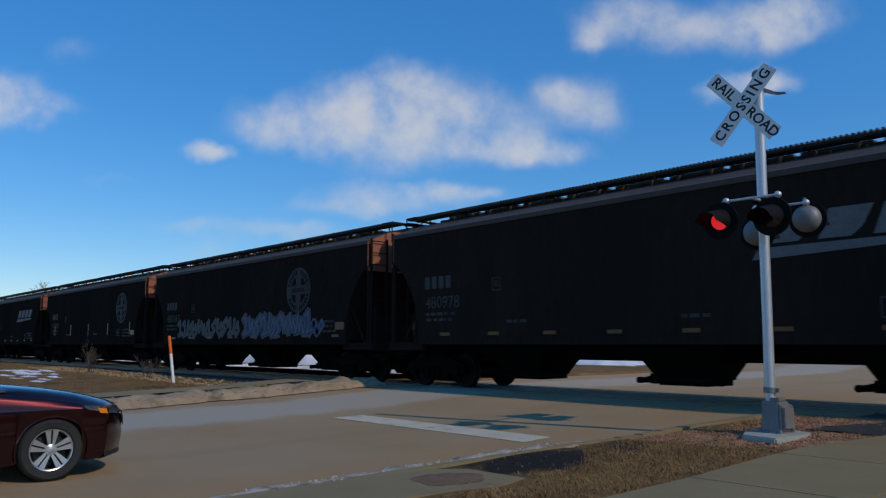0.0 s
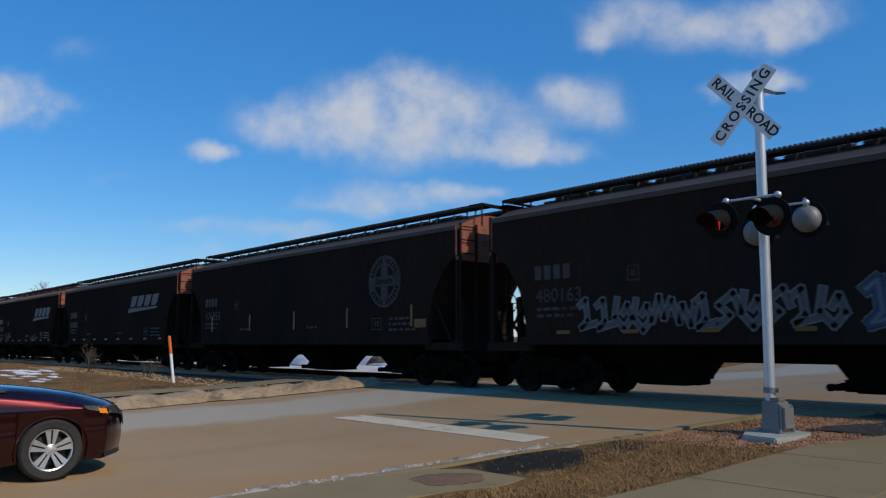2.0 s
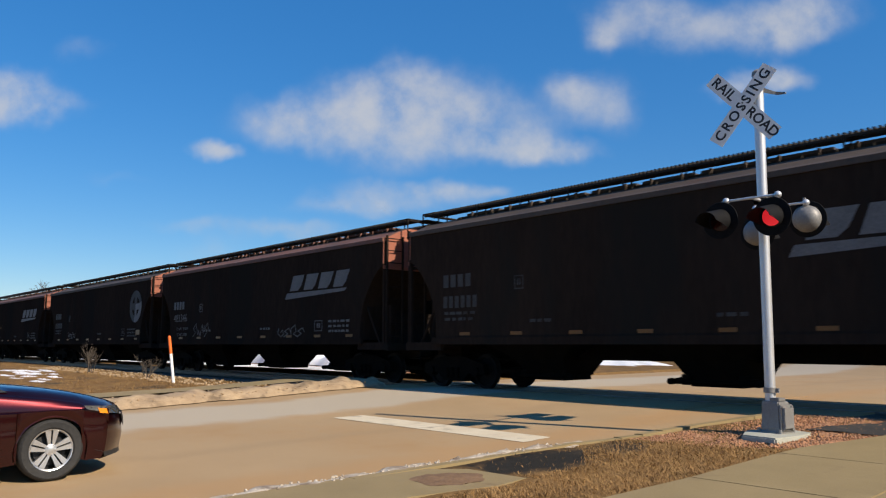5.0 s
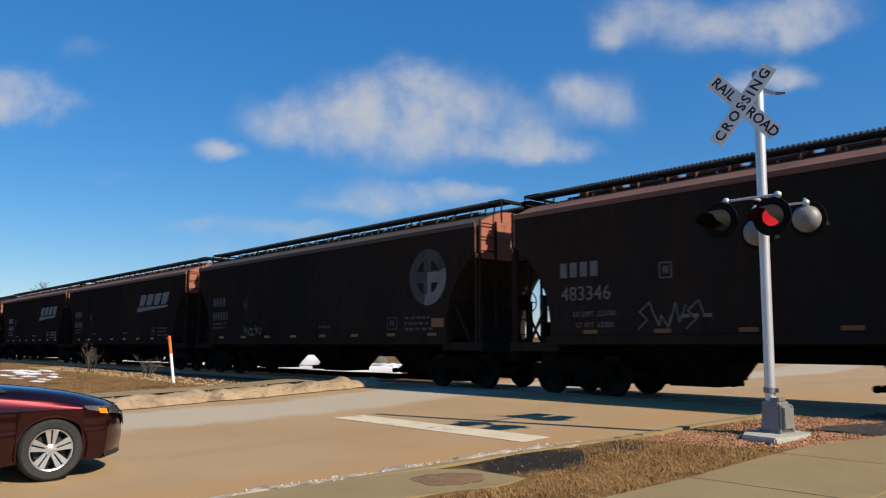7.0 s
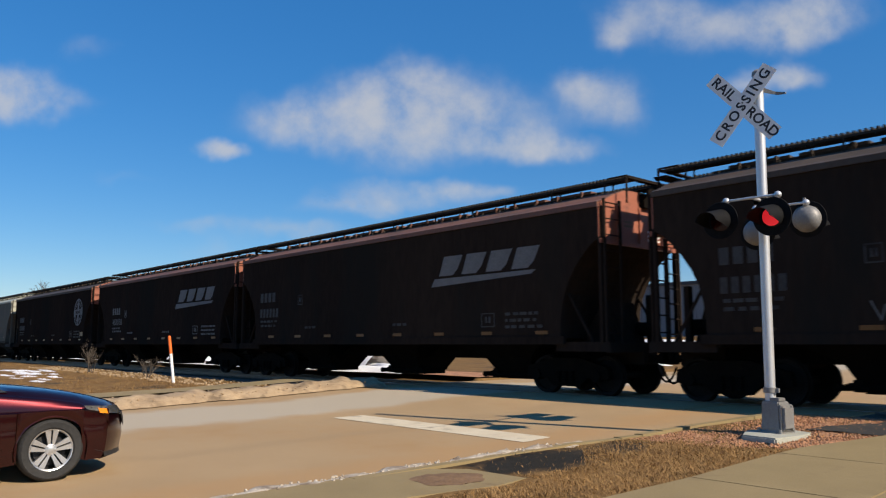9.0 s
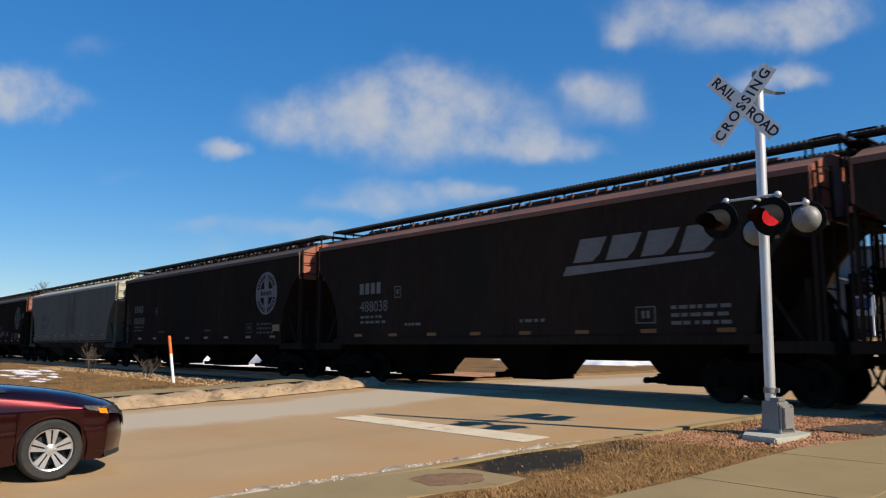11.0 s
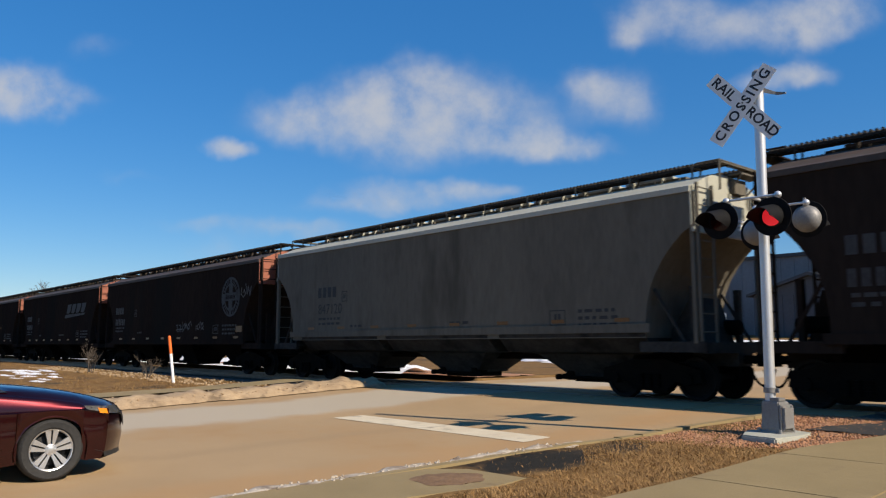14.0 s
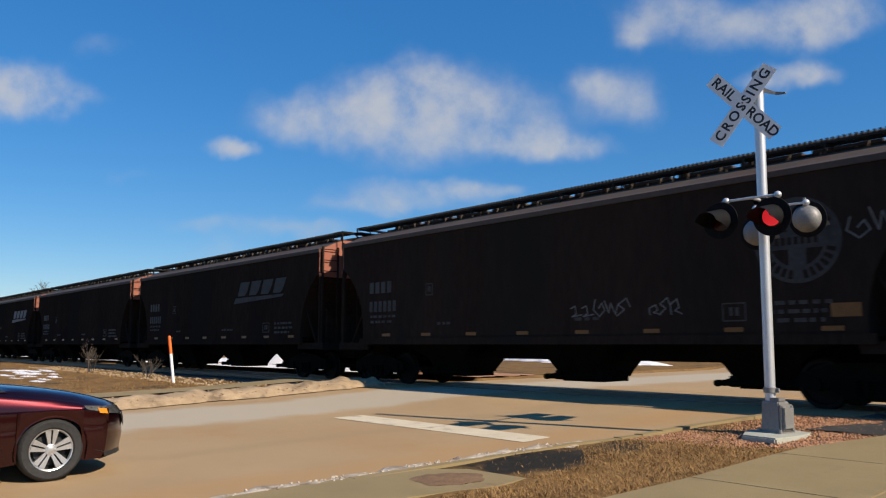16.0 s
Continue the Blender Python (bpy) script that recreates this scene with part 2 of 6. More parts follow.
def rod(bm, a, b, r, seg=8, r2=None):
    a, b = Vector(a), Vector(b)
    d = b - a
    m = Matrix.Translation((a + b) / 2) @ d.to_track_quat("Z", "Y").to_matrix().to_4x4()
    return bmesh.ops.create_cone(bm, cap_ends=True, segments=seg, radius1=r, radius2=r if r2 is None else r2, depth=d.length, matrix=m)["verts"]


def ball(bm, c, r, squash=(1, 1, 1), seg=16):
    m = Matrix.Translation(c) @ Matrix.Diagonal((*squash, 1))
    return bmesh.ops.create_uvsphere(bm, u_segments=seg, v_segments=max(seg // 2, 4), radius=r, matrix=m)["verts"]


def prism(bm, outline, axis, lo, hi):
    """Extrude a flat outline [(a, b), ...] along axis 'x', 'y' or 'z' from lo to hi."""
    def at(p, q):
        return {"x": (q, p[0], p[1]), "y": (p[0], q, p[1]), "z": (p[0], p[1], q)}[axis]
    low = [bm.verts.new(at(p, lo)) for p in outline]
    high = [bm.verts.new(at(p, hi)) for p in outline]
    n = len(outline)
    bm.faces.new(low), bm.faces.new(high[::-1])
    for i in range(n):
        bm.faces.new((low[i], high[i], high[(i + 1) % n], low[(i + 1) % n]))
    return low + high


def loft(bm, rings, cap=True, closed=True):
    vs = [[bm.verts.new(p) for p in ring] for ring in rings]
    n = len(rings[0])
    for a, b in zip(vs, vs[1:]):
        for i in range(n if closed else n - 1):
            j = (i + 1) % n
            bm.faces.new((a[i], a[j], b[j], b[i]))
    if cap:
        bm.faces.new(vs[0][::-1]), bm.faces.new(vs[-1])
    return vs


def spin(bm, profile, seg=32, axis="y", centre=(0, 0, 0)):
    """Turn a profile of (radius, offset along the axis) round the axis."""
    rings = []
    for k in range(seg):
        a = 2 * math.pi * k / seg
        c, s = math.cos(a), math.sin(a)
        ring = []
        for r, o in profile:
            p = {"y": (r * c, o, r * s), "x": (o, r * c, r * s), "z": (r * c, r * s, o)}[axis]
            ring.append(bm.verts.new(Vector(p) + Vector(centre)))
        rings.append(ring)
    for k in range(seg):
        a, b = rings[k], rings[(k + 1) % seg]
        for i in range(len(profile) - 1):
            bm.faces.new((a[i], a[i + 1], b[i + 1], b[i]))


def mesh_of(name, bm, material, smooth=False, bevel=0.0):
    if bevel:
        bmesh.ops.bevel(bm, geom=list(bm.edges), offset=bevel, segments=2, affect="EDGES", clamp_overlap=True)
    bmesh.ops.recalc_face_normals(bm, faces=bm.faces)
    me = bpy.data.meshes.new(name)
    bm.to_mesh(me)
    bm.free()
    me.materials.append(material)
    if smooth:
        me.shade_smooth()
        me.set_sharp_from_angle(angle=radians(40))
    return me


def part(name, bm, material, parent=None, label="", smooth=False, bevel=0.0, at=None):
    ob = new(name, mesh_of(name, bm, material, smooth, bevel))
    if parent:
        ob.parent = parent
    if at is not None:
        ob.matrix_basis = at
    return tagged(ob, label)


def thing(name, label, category, at=None, group="", kind=""):
    ob = new(name)
    ob.empty_display_size = 0.2
    if at is not None:
        ob.matrix_basis = at
    return tagged(ob, label, category, group, kind)


def bm_new():
    return bmesh.new()


def lettering(name, words, size, material, parent, at, extrude=0.002, align="CENTER", label="", spacing=1.0, bold=0.0):
    """Built-in font text turned into a mesh; written along local x, its face up local z."""
    cu = bpy.data.curves.new(name, "FONT")
    cu.body, cu.size, cu.extrude, cu.align_x, cu.align_y = words, size, extrude, align, "CENTER"
    cu.space_character, cu.offset = spacing, bold
    cu.resolution_u = 3
    tmp = bpy.data.objects.new(name, cu)
    me = bpy.data.meshes.new_from_object(tmp)
    bpy.data.objects.remove(tmp)
    bpy.data.curves.remove(cu)
    me.materials.clear()
    me.materials.append(material)
    ob = new(name, me)
    ob.parent, ob.matrix_basis = parent, at
    return tagged(ob, label)


# ---- the lie of the land ----
RAIL = -0.15
TRACK_Y = 15.57


def lerp(v, xs, ys):
    return float(np.interp(v, xs, ys))


def ground_z(x, y):
    z = lerp(y, (-60, 3, 9.5, 12.5, 19, 34, 60, 130, 4000), (-0.45, -0.45, -0.33, -0.17, -0.17, -0.17, 1.6, 2.6, 6))
    return z


def near_edge(y):
    return lerp(y, (-60, 3.6, 8.4, 11.9, 13.0, 19, 60), (-7.0, -6.92, -6.85, -6.15, -5.9, -5.6, -3))


def far_edge(y):
    return lerp(y, (-60, 5.9, 8.9, 12.7, 13.2, 19, 60), (-17.3, -17.45, -17.95, -17.75, -17.6, -18.5, -19.5))


# ---- ground ----
def grid_object(name, xs, ys, height, material, label, category="ground", kind="structure", smooth=True):
    verts = [(x, y, height(x, y)) for y in ys for x in xs]
    n = len(xs)
    faces = [(j * n + i, j * n + i + 1, (j + 1) * n + i + 1, (j + 1) * n + i) for j in range(len(ys) - 1) for i in range(n - 1)]
    me = bpy.data.meshes.new(name)
    me.from_pydata(verts, [], faces)
    me.materials.append(material)
    if smooth:
        me.shade_smooth()
    return tagged(new(name, me), label, category, kind=kind)


def strip_object(name, left, right, y0, y1, rows, cols, lift, material, label, category, uneven=0.0, wob=0.0, kind="structure", crown=0.0):
    """A sheet between two lines x = left(y) and x = right(y), lying on the ground; wob frays its edges, crown lifts its middle."""
    verts, faces = [], []
    for j in range(rows + 1):
        y = y0 + (y1 - y0) * j / rows
        a = left(y) + wob * noise.noise((y * 1.7, 3.1, lift * 50 + y0)) + 0.5 * wob * noise.noise((y * 5.3, 8.7, y1))
        b = right(y) + wob * noise.noise((y * 1.9, 9.4, lift * 50 + y1)) + 0.5 * wob * noise.noise((y * 6.1, 1.7, y0))
        for i in range(cols + 1):
            u = i / cols
            x = a + (b - a) * u
            bulge = crown * (4 * u * (1 - u)) ** 0.7 * (1 + 0.6 * noise.noise((x * 2.5, y * 2.5, 4.0)))
            verts.append((x, y, ground_z(x, y) + lift + bulge + uneven * noise.noise((x * 3, y * 3, 2.0))))
    n = cols + 1
    for j in range(rows):
        for i in range(cols):
            faces.append((j * n + i, j * n + i + 1, (j + 1) * n + i + 1, (j + 1) * n + i))
    me = bpy.data.meshes.new(name)
    me.from_pydata(verts, [], faces)
    me.materials.append(material)
    me.shade_smooth()
    return tagged(new(name, me), label, category, kind=kind)


def verge_z(x, y):
    """The open ground: verges stand a kerb's height over the road, the roadway and track bed are cut out below their own sheets."""
    z = ground_z(x, y)
    if far_edge(y) - 0.02 < x < near_edge(y) + 0.02 and y < 70:
        return z - 0.25
    if abs(y - TRACK_Y) < 2.6:
        return z - 0.3
    if x < -19 and y < 20:                       # lowered before the ballast to fit the camera's view of the shaded bed
        z -= 0.15 * max(0.0, min((y - 10.2) / 1.6, 1.0))
    r = math.hypot(x, y)
    return z + (0.03 if x > near_edge(y) else 0.06) + 0.03 * noise.noise((x * 0.9, y * 0.9, 0)) + min(r / 200, 1) * 0.5 * noise.noise((x * 0.05, y * 0.05, 1))


def spread(points):
    out = []
    for a, b, n in points:
        out += list(np.linspace(a, b, n, endpoint=False))
    return out


GX = spread([(-3500, -200, 18), (-200, -60, 28), (-60, -24, 40), (-24, 2, 120), (2, 30, 24), (30, 200, 14), (200, 3500, 12)]) + [3500.0]
GY = spread([(-1500, -60, 10), (-60, 0, 16), (0, 14, 90), (14, 22, 32), (22, 80, 60), (80, 300, 14), (300, 3500, 14)]) + [3500.0]
grid_object("ground", GX, GY, verge_z, M_GRASS, "open verge of dead brown winter grass beside the tracks")

strip_object("road", far_edge, near_edge, -60, 75, 200, 14, 0.0, M_ASPHALT, "worn tan-grey asphalt road over the level crossing", "road", uneven=0.006)
strip_object("stop_line", lambda y: -12.35, lambda y: -7.55, 8.25, 8.92, 6, 30, 0.006, M_STOP, "worn white stop line painted on the road", "road marking", wob=0.05)


# kerbs along both road edges
def kerb_run(name, edge, side, y0, y1, label):
    root = thing(name, label, "kerb", kind="structure")
    y = y0
    while y < y1:
        step = min(2.4, y1 - y)
        bm = bm_new()
        for k in range(6):
            a, b = y + step * k / 6, y + step * (k + 1) / 6 - (0.012 if k == 5 else 0)
            xa, xb = edge(a), edge(b)
            w = 0.17 * side
            h = 0.085 if side < 0 else lerp(a, (8.8, 10.0), (0.05, 0.085))
            pts = [(0, -0.1), (0, h * 0.6), (w * 0.2, h), (w, h), (w, -0.1)]
            ra = [(xa + p, a, ground_z(xa, a) + q) for p, q in pts]
            rb = [(xb + p, b, ground_z(xb, b) + q) for p, q in pts]
            loft(bm, [ra, rb])
        part("kerb_stone", bm, M_CONCRETE, root)
        y += step
    return root


kerb_run("near_kerb", near_edge, 1, -12.0, 13.0, "weathered tan concrete kerb along the road")
kerb_run("far_kerb", far_edge, -1, -12.0, 13.1, "weathered concrete kerb along the far verge")

# what lies along the kerbs: ice crust, grit, wet patch, red stones, paving
strip_object("ice_crust", lambda y: near_edge(y) - 0.17 + lerp(y, (5, 8.6), (0, 0.12)), lambda y: near_edge(y) + 0.11, -4, 8.6, 260, 10, 0.02, M_ICE,
             "thin crust of dirty melting ice along the kerb", "ice", wob=0.16, uneven=0.045, crown=0.03, kind="stuff")
strip_object("grit_bank", lambda y: far_edge(y) - 1.35, lambda y: far_edge(y) + 0.22, -12, 13.4, 200, 12, 0.02, M_GRIT,
             "ridge of sandy grit and dirty ice ploughed along the far kerb", "grit", wob=0.22, crown=0.2, kind="stuff")
strip_object("footpath", lambda y: far_edge(y) - 3.9 - 0.03 * (13 - y), lambda y: far_edge(y) - 2.5, -12, 13.3, 60, 4, 0.11, M_CONCRETE,
             "tan concrete footpath on the far verge", "pavement")
strip_object("gravel_bed", lambda y: near_edge(y) + 0.2, lambda y: lerp(y, (8.9, 10, 12, 13.2), (-5.6, -4.35, -3.3, -3.0)), 9.3, 13.3, 50, 30, 0.035, M_REDGRAVEL,
             "bed of pink granite gravel round the signal mast", "gravel", uneven=0.02, wob=0.12, kind="stuff")
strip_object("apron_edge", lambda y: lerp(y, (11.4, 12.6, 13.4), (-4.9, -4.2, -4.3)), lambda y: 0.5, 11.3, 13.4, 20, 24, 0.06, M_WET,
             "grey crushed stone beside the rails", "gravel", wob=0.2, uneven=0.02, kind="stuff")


def slab_path():
    """The pavement of separate concrete slabs by the mast, and the corner slab with its iron cover."""
    root = thing("pavement", "concrete pavement slabs with dark joints beside gravel", "pavement", kind="structure")
    edge_l = [(-6.0, -4.6), (3.0, -4.45), (5.2, -4.3), (7.2, -4.25), (8.4, -4.3), (9.7, -4.32), (10.6, -4.0), (11.4, -3.75)]
    ys = [-4.0, -2.2, -0.4, 1.4, 3.2, 5.1, 7.15, 9.25, 11.4]
    for a, b in zip(ys, ys[1:]):
        for k in range(2):
            bm = bm_new()
            rows = []
            for j in range(5):
                y = a + 0.012 + (b - a - 0.024) * j / 4
                x0 = lerp(y, [p[0] for p in edge_l], [p[1] for p in edge_l])
                xa, xb = (x0, x0 + 1.62) if k == 0 else (x0 + 1.645, x0 + 3.3)
                rows.append([(xa, y, ground_z(xa, y) + 0.02), (xa, y, ground_z(xa, y) + 0.075), (xb, y, ground_z(xb, y) + 0.075), (xb, y, ground_z(xb, y) + 0.02)])
            loft(bm, rows)
            part("slab", bm, M_CONCRETE, root)
    return root


slab_path()
corner = thing("ramp_slab", "tan concrete corner slab behind the kerb with rusty silt on it", "pavement", kind="structure")
bm = bm_new()
prism(bm, [(-6.72, 2.0), (-6.72, 5.75), (-6.4, 6.1), (-5.55, 6.15), (-5.45, 5.6), (-5.6, 4.6), (-5.62, 2.0)], "z", -0.5, -0.36)
slab = part("slab", bm, M_CONCRETE, corner, bevel=0.01)
bm = bm_new()
rings = []
for u in (1.0, 0.8, 0.5, 0.2):
    ring = []
    for k in range(36):
        an = 2 * math.pi * k / 36
        f = u * (1 + 0.25 * noise.noise((2 * math.cos(an), 2 * math.sin(an), 3.3)))
        ring.append((-6.08 + 0.36 * f * math.cos(an), 5.5 + 0.42 * f * math.sin(an), -0.358 + 0.02 * (1 - u * u) + 0.01 * noise.noise((an * 3, u * 5, 0))))
    rings.append(ring)
loft(bm, rings)
part("silt", bm, M_RUSTIRON, slab, "oval patch of rusty brown silt", smooth=True)


# ---- track ----
def build_track():
    bm = bm_new()
    xs = list(np.linspace(-420, -19, 150)) + list(np.linspace(-18.6, -5.0, 10)) + list(np.linspace(-4.6, 260, 90))
    rings = []
    for x in xs:
        on_road = -18.8 < x < -4.8
        top = RAIL - 0.03 if on_road else RAIL - 0.17
        w = 2.75
        rings.append([(x, TRACK_Y - w - 0.7, RAIL - 0.45), (x, TRACK_Y - w, top - (0 if on_road else 0.1)), (x, TRACK_Y - 1.3, top), (x, TRACK_Y + 1.3, top),
                      (x, TRACK_Y + w, top - (0 if on_road else 0.1)), (x, TRACK_Y + w + 0.7, RAIL - 0.45)])
    loft(bm, rings, cap=False, closed=False)
    me = mesh_of("ballast", bm, M_BALLAST, True)
    tagged(new("ballast", me), "grey crushed-stone ballast bed under the rails", "ballast", kind="structure")
    for sy in (-0.7175, 0.7175):
        bm = bm_new()
        prof = [(-0.07, -0.17), (-0.07, -0.155), (-0.012, -0.135), (-0.012, -0.05), (-0.036, -0.035), (-0.036, 0.0), (0.036, 0.0), (0.036, -0.035),
                (0.012, -0.05), (0.012, -0.135), (0.07, -0.155), (0.07, -0.17)]
        loft(bm, [[(x, TRACK_Y + sy + p, RAIL + q) for p, q in prof] for x in (-420.0, 260.0)])
        tagged(part("rail", bm, M_RAIL), "rust-sided steel rail with a bright worn head", "rail", "rails of the track", "structure")
    # crossing panels between and beside the rails
    panels = thing("crossing_panels", "dark timber and asphalt panels level with the rails", "level crossing", kind="structure")
    for y0, y1 in ((-2.7, -0.80), (-0.64, 0.64), (0.80, 2.7)):
        for k in range(5):
            x0 = -18.2 + k * 2.62
            bm = bm_new()
            box(bm, x0, x0 + 2.59, TRACK_Y + y0, TRACK_Y + y1, RAIL - 0.2, RAIL - 0.008)
            part("panel", bm, M_ASPHALT, panels, bevel=0.006)
    # sleepers where they show beside the road
    bm = bm_new()
    box(bm, -0.11, 0.11, -1.3, 1.3, -0.09, 0.09)
    me = mesh_of("sleeper", bm, M_TIE)
    root = thing("sleepers", "dark creosoted timber sleepers under the rails", "sleepers", kind="structure")
    for k in range(150):
        x = -19.3 - k * 0.55
        s = new("sleeper", me)
        s.parent, s.matrix_basis = root, pose(x, TRACK_Y, RAIL - 0.245, 0, 0, random.uniform(-1, 1))
    for k in range(24):
        s = new("sleeper", me)
        s.parent, s.matrix_basis = root, pose(-4.2 + k * 0.55, TRACK_Y, RAIL - 0.245, 0, 0, random.uniform(-1, 1))


build_track()
strip_object("service_strip", lambda y: -230.0, lambda y: far_edge(y) - 0.5, 18.6, 21.6, 8, 80, 0.09, M_REDGRAVEL, "strip of pink crushed stone beyond the rails", "gravel", uneven=0.05, wob=0.5, kind="stuff")

# ---- the train ----
HALF = 1.6              # half the width of a wagon
EAVE, SILL = 4.39, 1.32
SPEED = 11.2
MESHES = {}


def piece(name, key, build, material, parent, at=None, label="", smooth=False, bevel=0.0):
    """A part whose mesh is shared by all wagons of the same key."""
    k = (name, key, material.name)
    if k not in MESHES:
        bm = bm_new()
        build(bm)
        MESHES[k] = mesh_of(name, bm, material, smooth, bevel)
    ob = new(name, MESHES[k])
    ob.parent = parent
    if at is not None:
        ob.matrix_basis = at
    return tagged(ob, label)


def end_outline(L):
    """Side outline of the hull: upright ends, arched in below the shoulder to the slope sheets."""
    e = [(0, EAVE), (0, 3.56), (-0.2, 3.44), (-0.42, 3.24), (-0.64, 2.98), (-0.84, 2.68), (-0.99, 2.36), (-1.08, 2.0), (-1.12, 1.65), (-1.12, SILL)]
    return e + [(-L - x, z) for x, z in reversed(e)]


def build_hull(bm, L):
    prism(bm, end_outline(L), "y", -HALF, HALF)


def build_roof(bm, L):
    prof = [(-HALF - 0.035, EAVE - 0.10), (-HALF - 0.035, EAVE + 0.015), (-1.35, EAVE + 0.11), (-1.0, EAVE + 0.27), (-0.62, EAVE + 0.40), (-0.3, EAVE + 0.44)]
    prof = prof + [(-y, z) for y, z in reversed(prof)]
    n = 12
    loft(bm, [[(0.03 - (L + 0.06) * k / n, y, z) for y, z in prof] for k in range(n + 1)])


def build_stiffener(bm, L):
    box(bm, -L + 1.0, -1.0, -HALF - 0.05, -HALF + 0.05, SILL - 0.14, SILL + 0.05)
    box(bm, -L + 1.0, -1.0, HALF - 0.05, HALF + 0.05, SILL - 0.14, SILL + 0.05)


def build_hatch(bm, L):
    w = (L - 2.0) / 10 * 0.44
    box(bm, -w, w, -0.36, 0.36, 0.5, 0.585)
    for x in (-w * 0.6, w * 0.6):
        box(bm, x - 0.03, x + 0.03, -0.43, -0.34, 0.44, 0.6)


def build_coaming(bm, L):
    """The long trough rim that the hatches close."""
    box(bm, -L + 0.75, -0.75, -0.4, 0.4, EAVE + 0.36, EAVE + 0.51)
    for k in range(24):
        x = -0.9 - (L - 1.8) * k / 23
        box(bm, x - 0.02, x + 0.02, -0.46, -0.4, EAVE + 0.3, EAVE + 0.5)


def build_roof_box(bm, key):
    """Step box under the walkway at the end of the roof, with its slanted bracket."""
    box(bm, 0.04, 0.16, 0.05, 0.55, EAVE + 0.06, EAVE + 0.38)
    box(bm, 0.04, 0.36, 0.0, 0.95, EAVE + 0.45, EAVE + 0.49)
    rod(bm, (0.34, 0.92, EAVE + 0.45), (0.05, 0.75, EAVE + 0.08), 0.02, 6)
    rod(bm, (0.34, 0.03, EAVE + 0.45), (0.05, 0.03, EAVE + 0.1), 0.02, 6)


def build_brake_step(bm, key):
    box(bm, 0.09, 0.3, 0.25, 0.95, 3.46, 3.72)
    box(bm, 0.04, 0.5, -0.05, 1.25, 3.40, 3.455)


def build_end_sheet(bm, key):
    """Upright end plate under the arched roof."""
    arch = [(-HALF + 0.005, 3.5), (HALF - 0.005, 3.5), (HALF - 0.005, EAVE), (1.35, EAVE + 0.09), (1.0, EAVE + 0.25), (0.62, EAVE + 0.38), (0.3, EAVE + 0.42)]
    arch = arch + [(-y, z) for y, z in reversed(arch[2:])]
    prism(bm, arch, "x", 0.004, 0.036)
    box(bm, 0.03, 0.09, -HALF, HALF, 3.46, 3.56)
    for y in (-0.9, 0.0, 0.9):
        box(bm, 0.03, 0.075, y - 0.03, y + 0.03, 3.5, EAVE + 0.05)


def build_board(bm, L):
    """One grated walkway: two stringers and its cross bars."""
    for y in (-0.17, 0.17):
        box(bm, -L - 0.28, 0.28, y - 0.014, y + 0.014, -0.055, -0.012)
    for y in (-0.085, 0.0, 0.085):
        box(bm, -L - 0.28, 0.28, y - 0.006, y + 0.006, -0.03, -0.012)
    n = int(L / 0.1)
    for k in range(n):
        x = 0.25 - (L + 0.5) * k / n
        box(bm, x - 0.02, x + 0.02, -0.19, 0.19, -0.012, 0.05)


def build_stanchion(bm, key):
    rod(bm, (0, -0.19, 0), (0, -0.19, 0.42), 0.022, 6)
    rod(bm, (0, 0.15, 0.12), (0, 0.15, 0.42), 0.022, 6)
    box(bm, -0.03, 0.03, -0.2, 0.2, 0.36, 0.41)


def build_ladder(bm, key):
    for y in (-0.3, 0.3):
        box(bm, -0.025, 0.025, y - 0.03, y + 0.03, 0, 3.3)
    for k in range(9):
        rod(bm, (0, -0.3, 0.25 + 0.37 * k), (0, 0.3, 0.25 + 0.37 * k), 0.016, 6)


def build_post(bm, key):
    box(bm, -0.04, 0.04, -0.045, 0.045, 0, 3.1)
    box(bm, -0.02, 0.02, -0.08, 0.08, 2.2, 2.4)


def build_brace(bm, key):
    """Slanted strut from the platform up to the slope sheet."""
    rod(bm, (-0.05, 0, 0), (-0.75, 0, 1.15), 0.04, 6)


def build_platform(bm, key):
    box(bm, -1.35, 0.22, -1.5, 1.5, 1.12, 1.2)
    box(bm, 0.12, 0.24, -1.55, 1.55, 1.0, 1.22)
    box(bm, -1.3, 0.2, -1.56, -1.46, 1.02, 1.24)
    box(bm, -1.3, 0.2, 1.46, 1.56, 1.02, 1.24)
    box(bm, -2.6, 0.25, -0.3, 0.3, 0.72, 1.12)


def build_bulkhead(bm, key):
    """Centre stub panel standing on the platform under the slope sheet."""
    prism(bm, [(-0.30, 1.2), (-0.62, 2.2), (-1.2, 1.35), (-1.2, 1.2)], "y", -0.62, 0.62)
    box(bm, -0.42, -0.30, -1.02, -0.86, 1.2, 2.4)
    box(bm, -0.42, -0.30, 0.86, 1.02, 1.2, 2.4)


def build_bay(bm, key):
    rings = []
    for z, w, h in ((1.42, 2.15, 1.5), (1.1, 1.25, 1.15), (0.82, 0.8, 0.85), (0.46, 0.66, 0.56), (0.41, 0.66, 0.56)):
        rings.append([(-w, -h, z), (w, -h, z), (w, h, z), (-w, h, z)])
    loft(bm, rings)


def build_wide_bay(bm, key):
    """Bay of a hopper whose side sheets run on down almost to the outlets."""
    rings = []
    for z, w, h in ((1.58, 2.15, 1.62), (1.34, 2.15, 1.60), (1.0, 2.15, 1.25), (0.95, 1.42, 0.95), (0.5, 0.82, 0.6), (0.42, 0.8, 0.56)):
        rings.append([(-w, -h, z), (w, -h, z), (w, h, z), (-w, h, z)])
    loft(bm, rings)


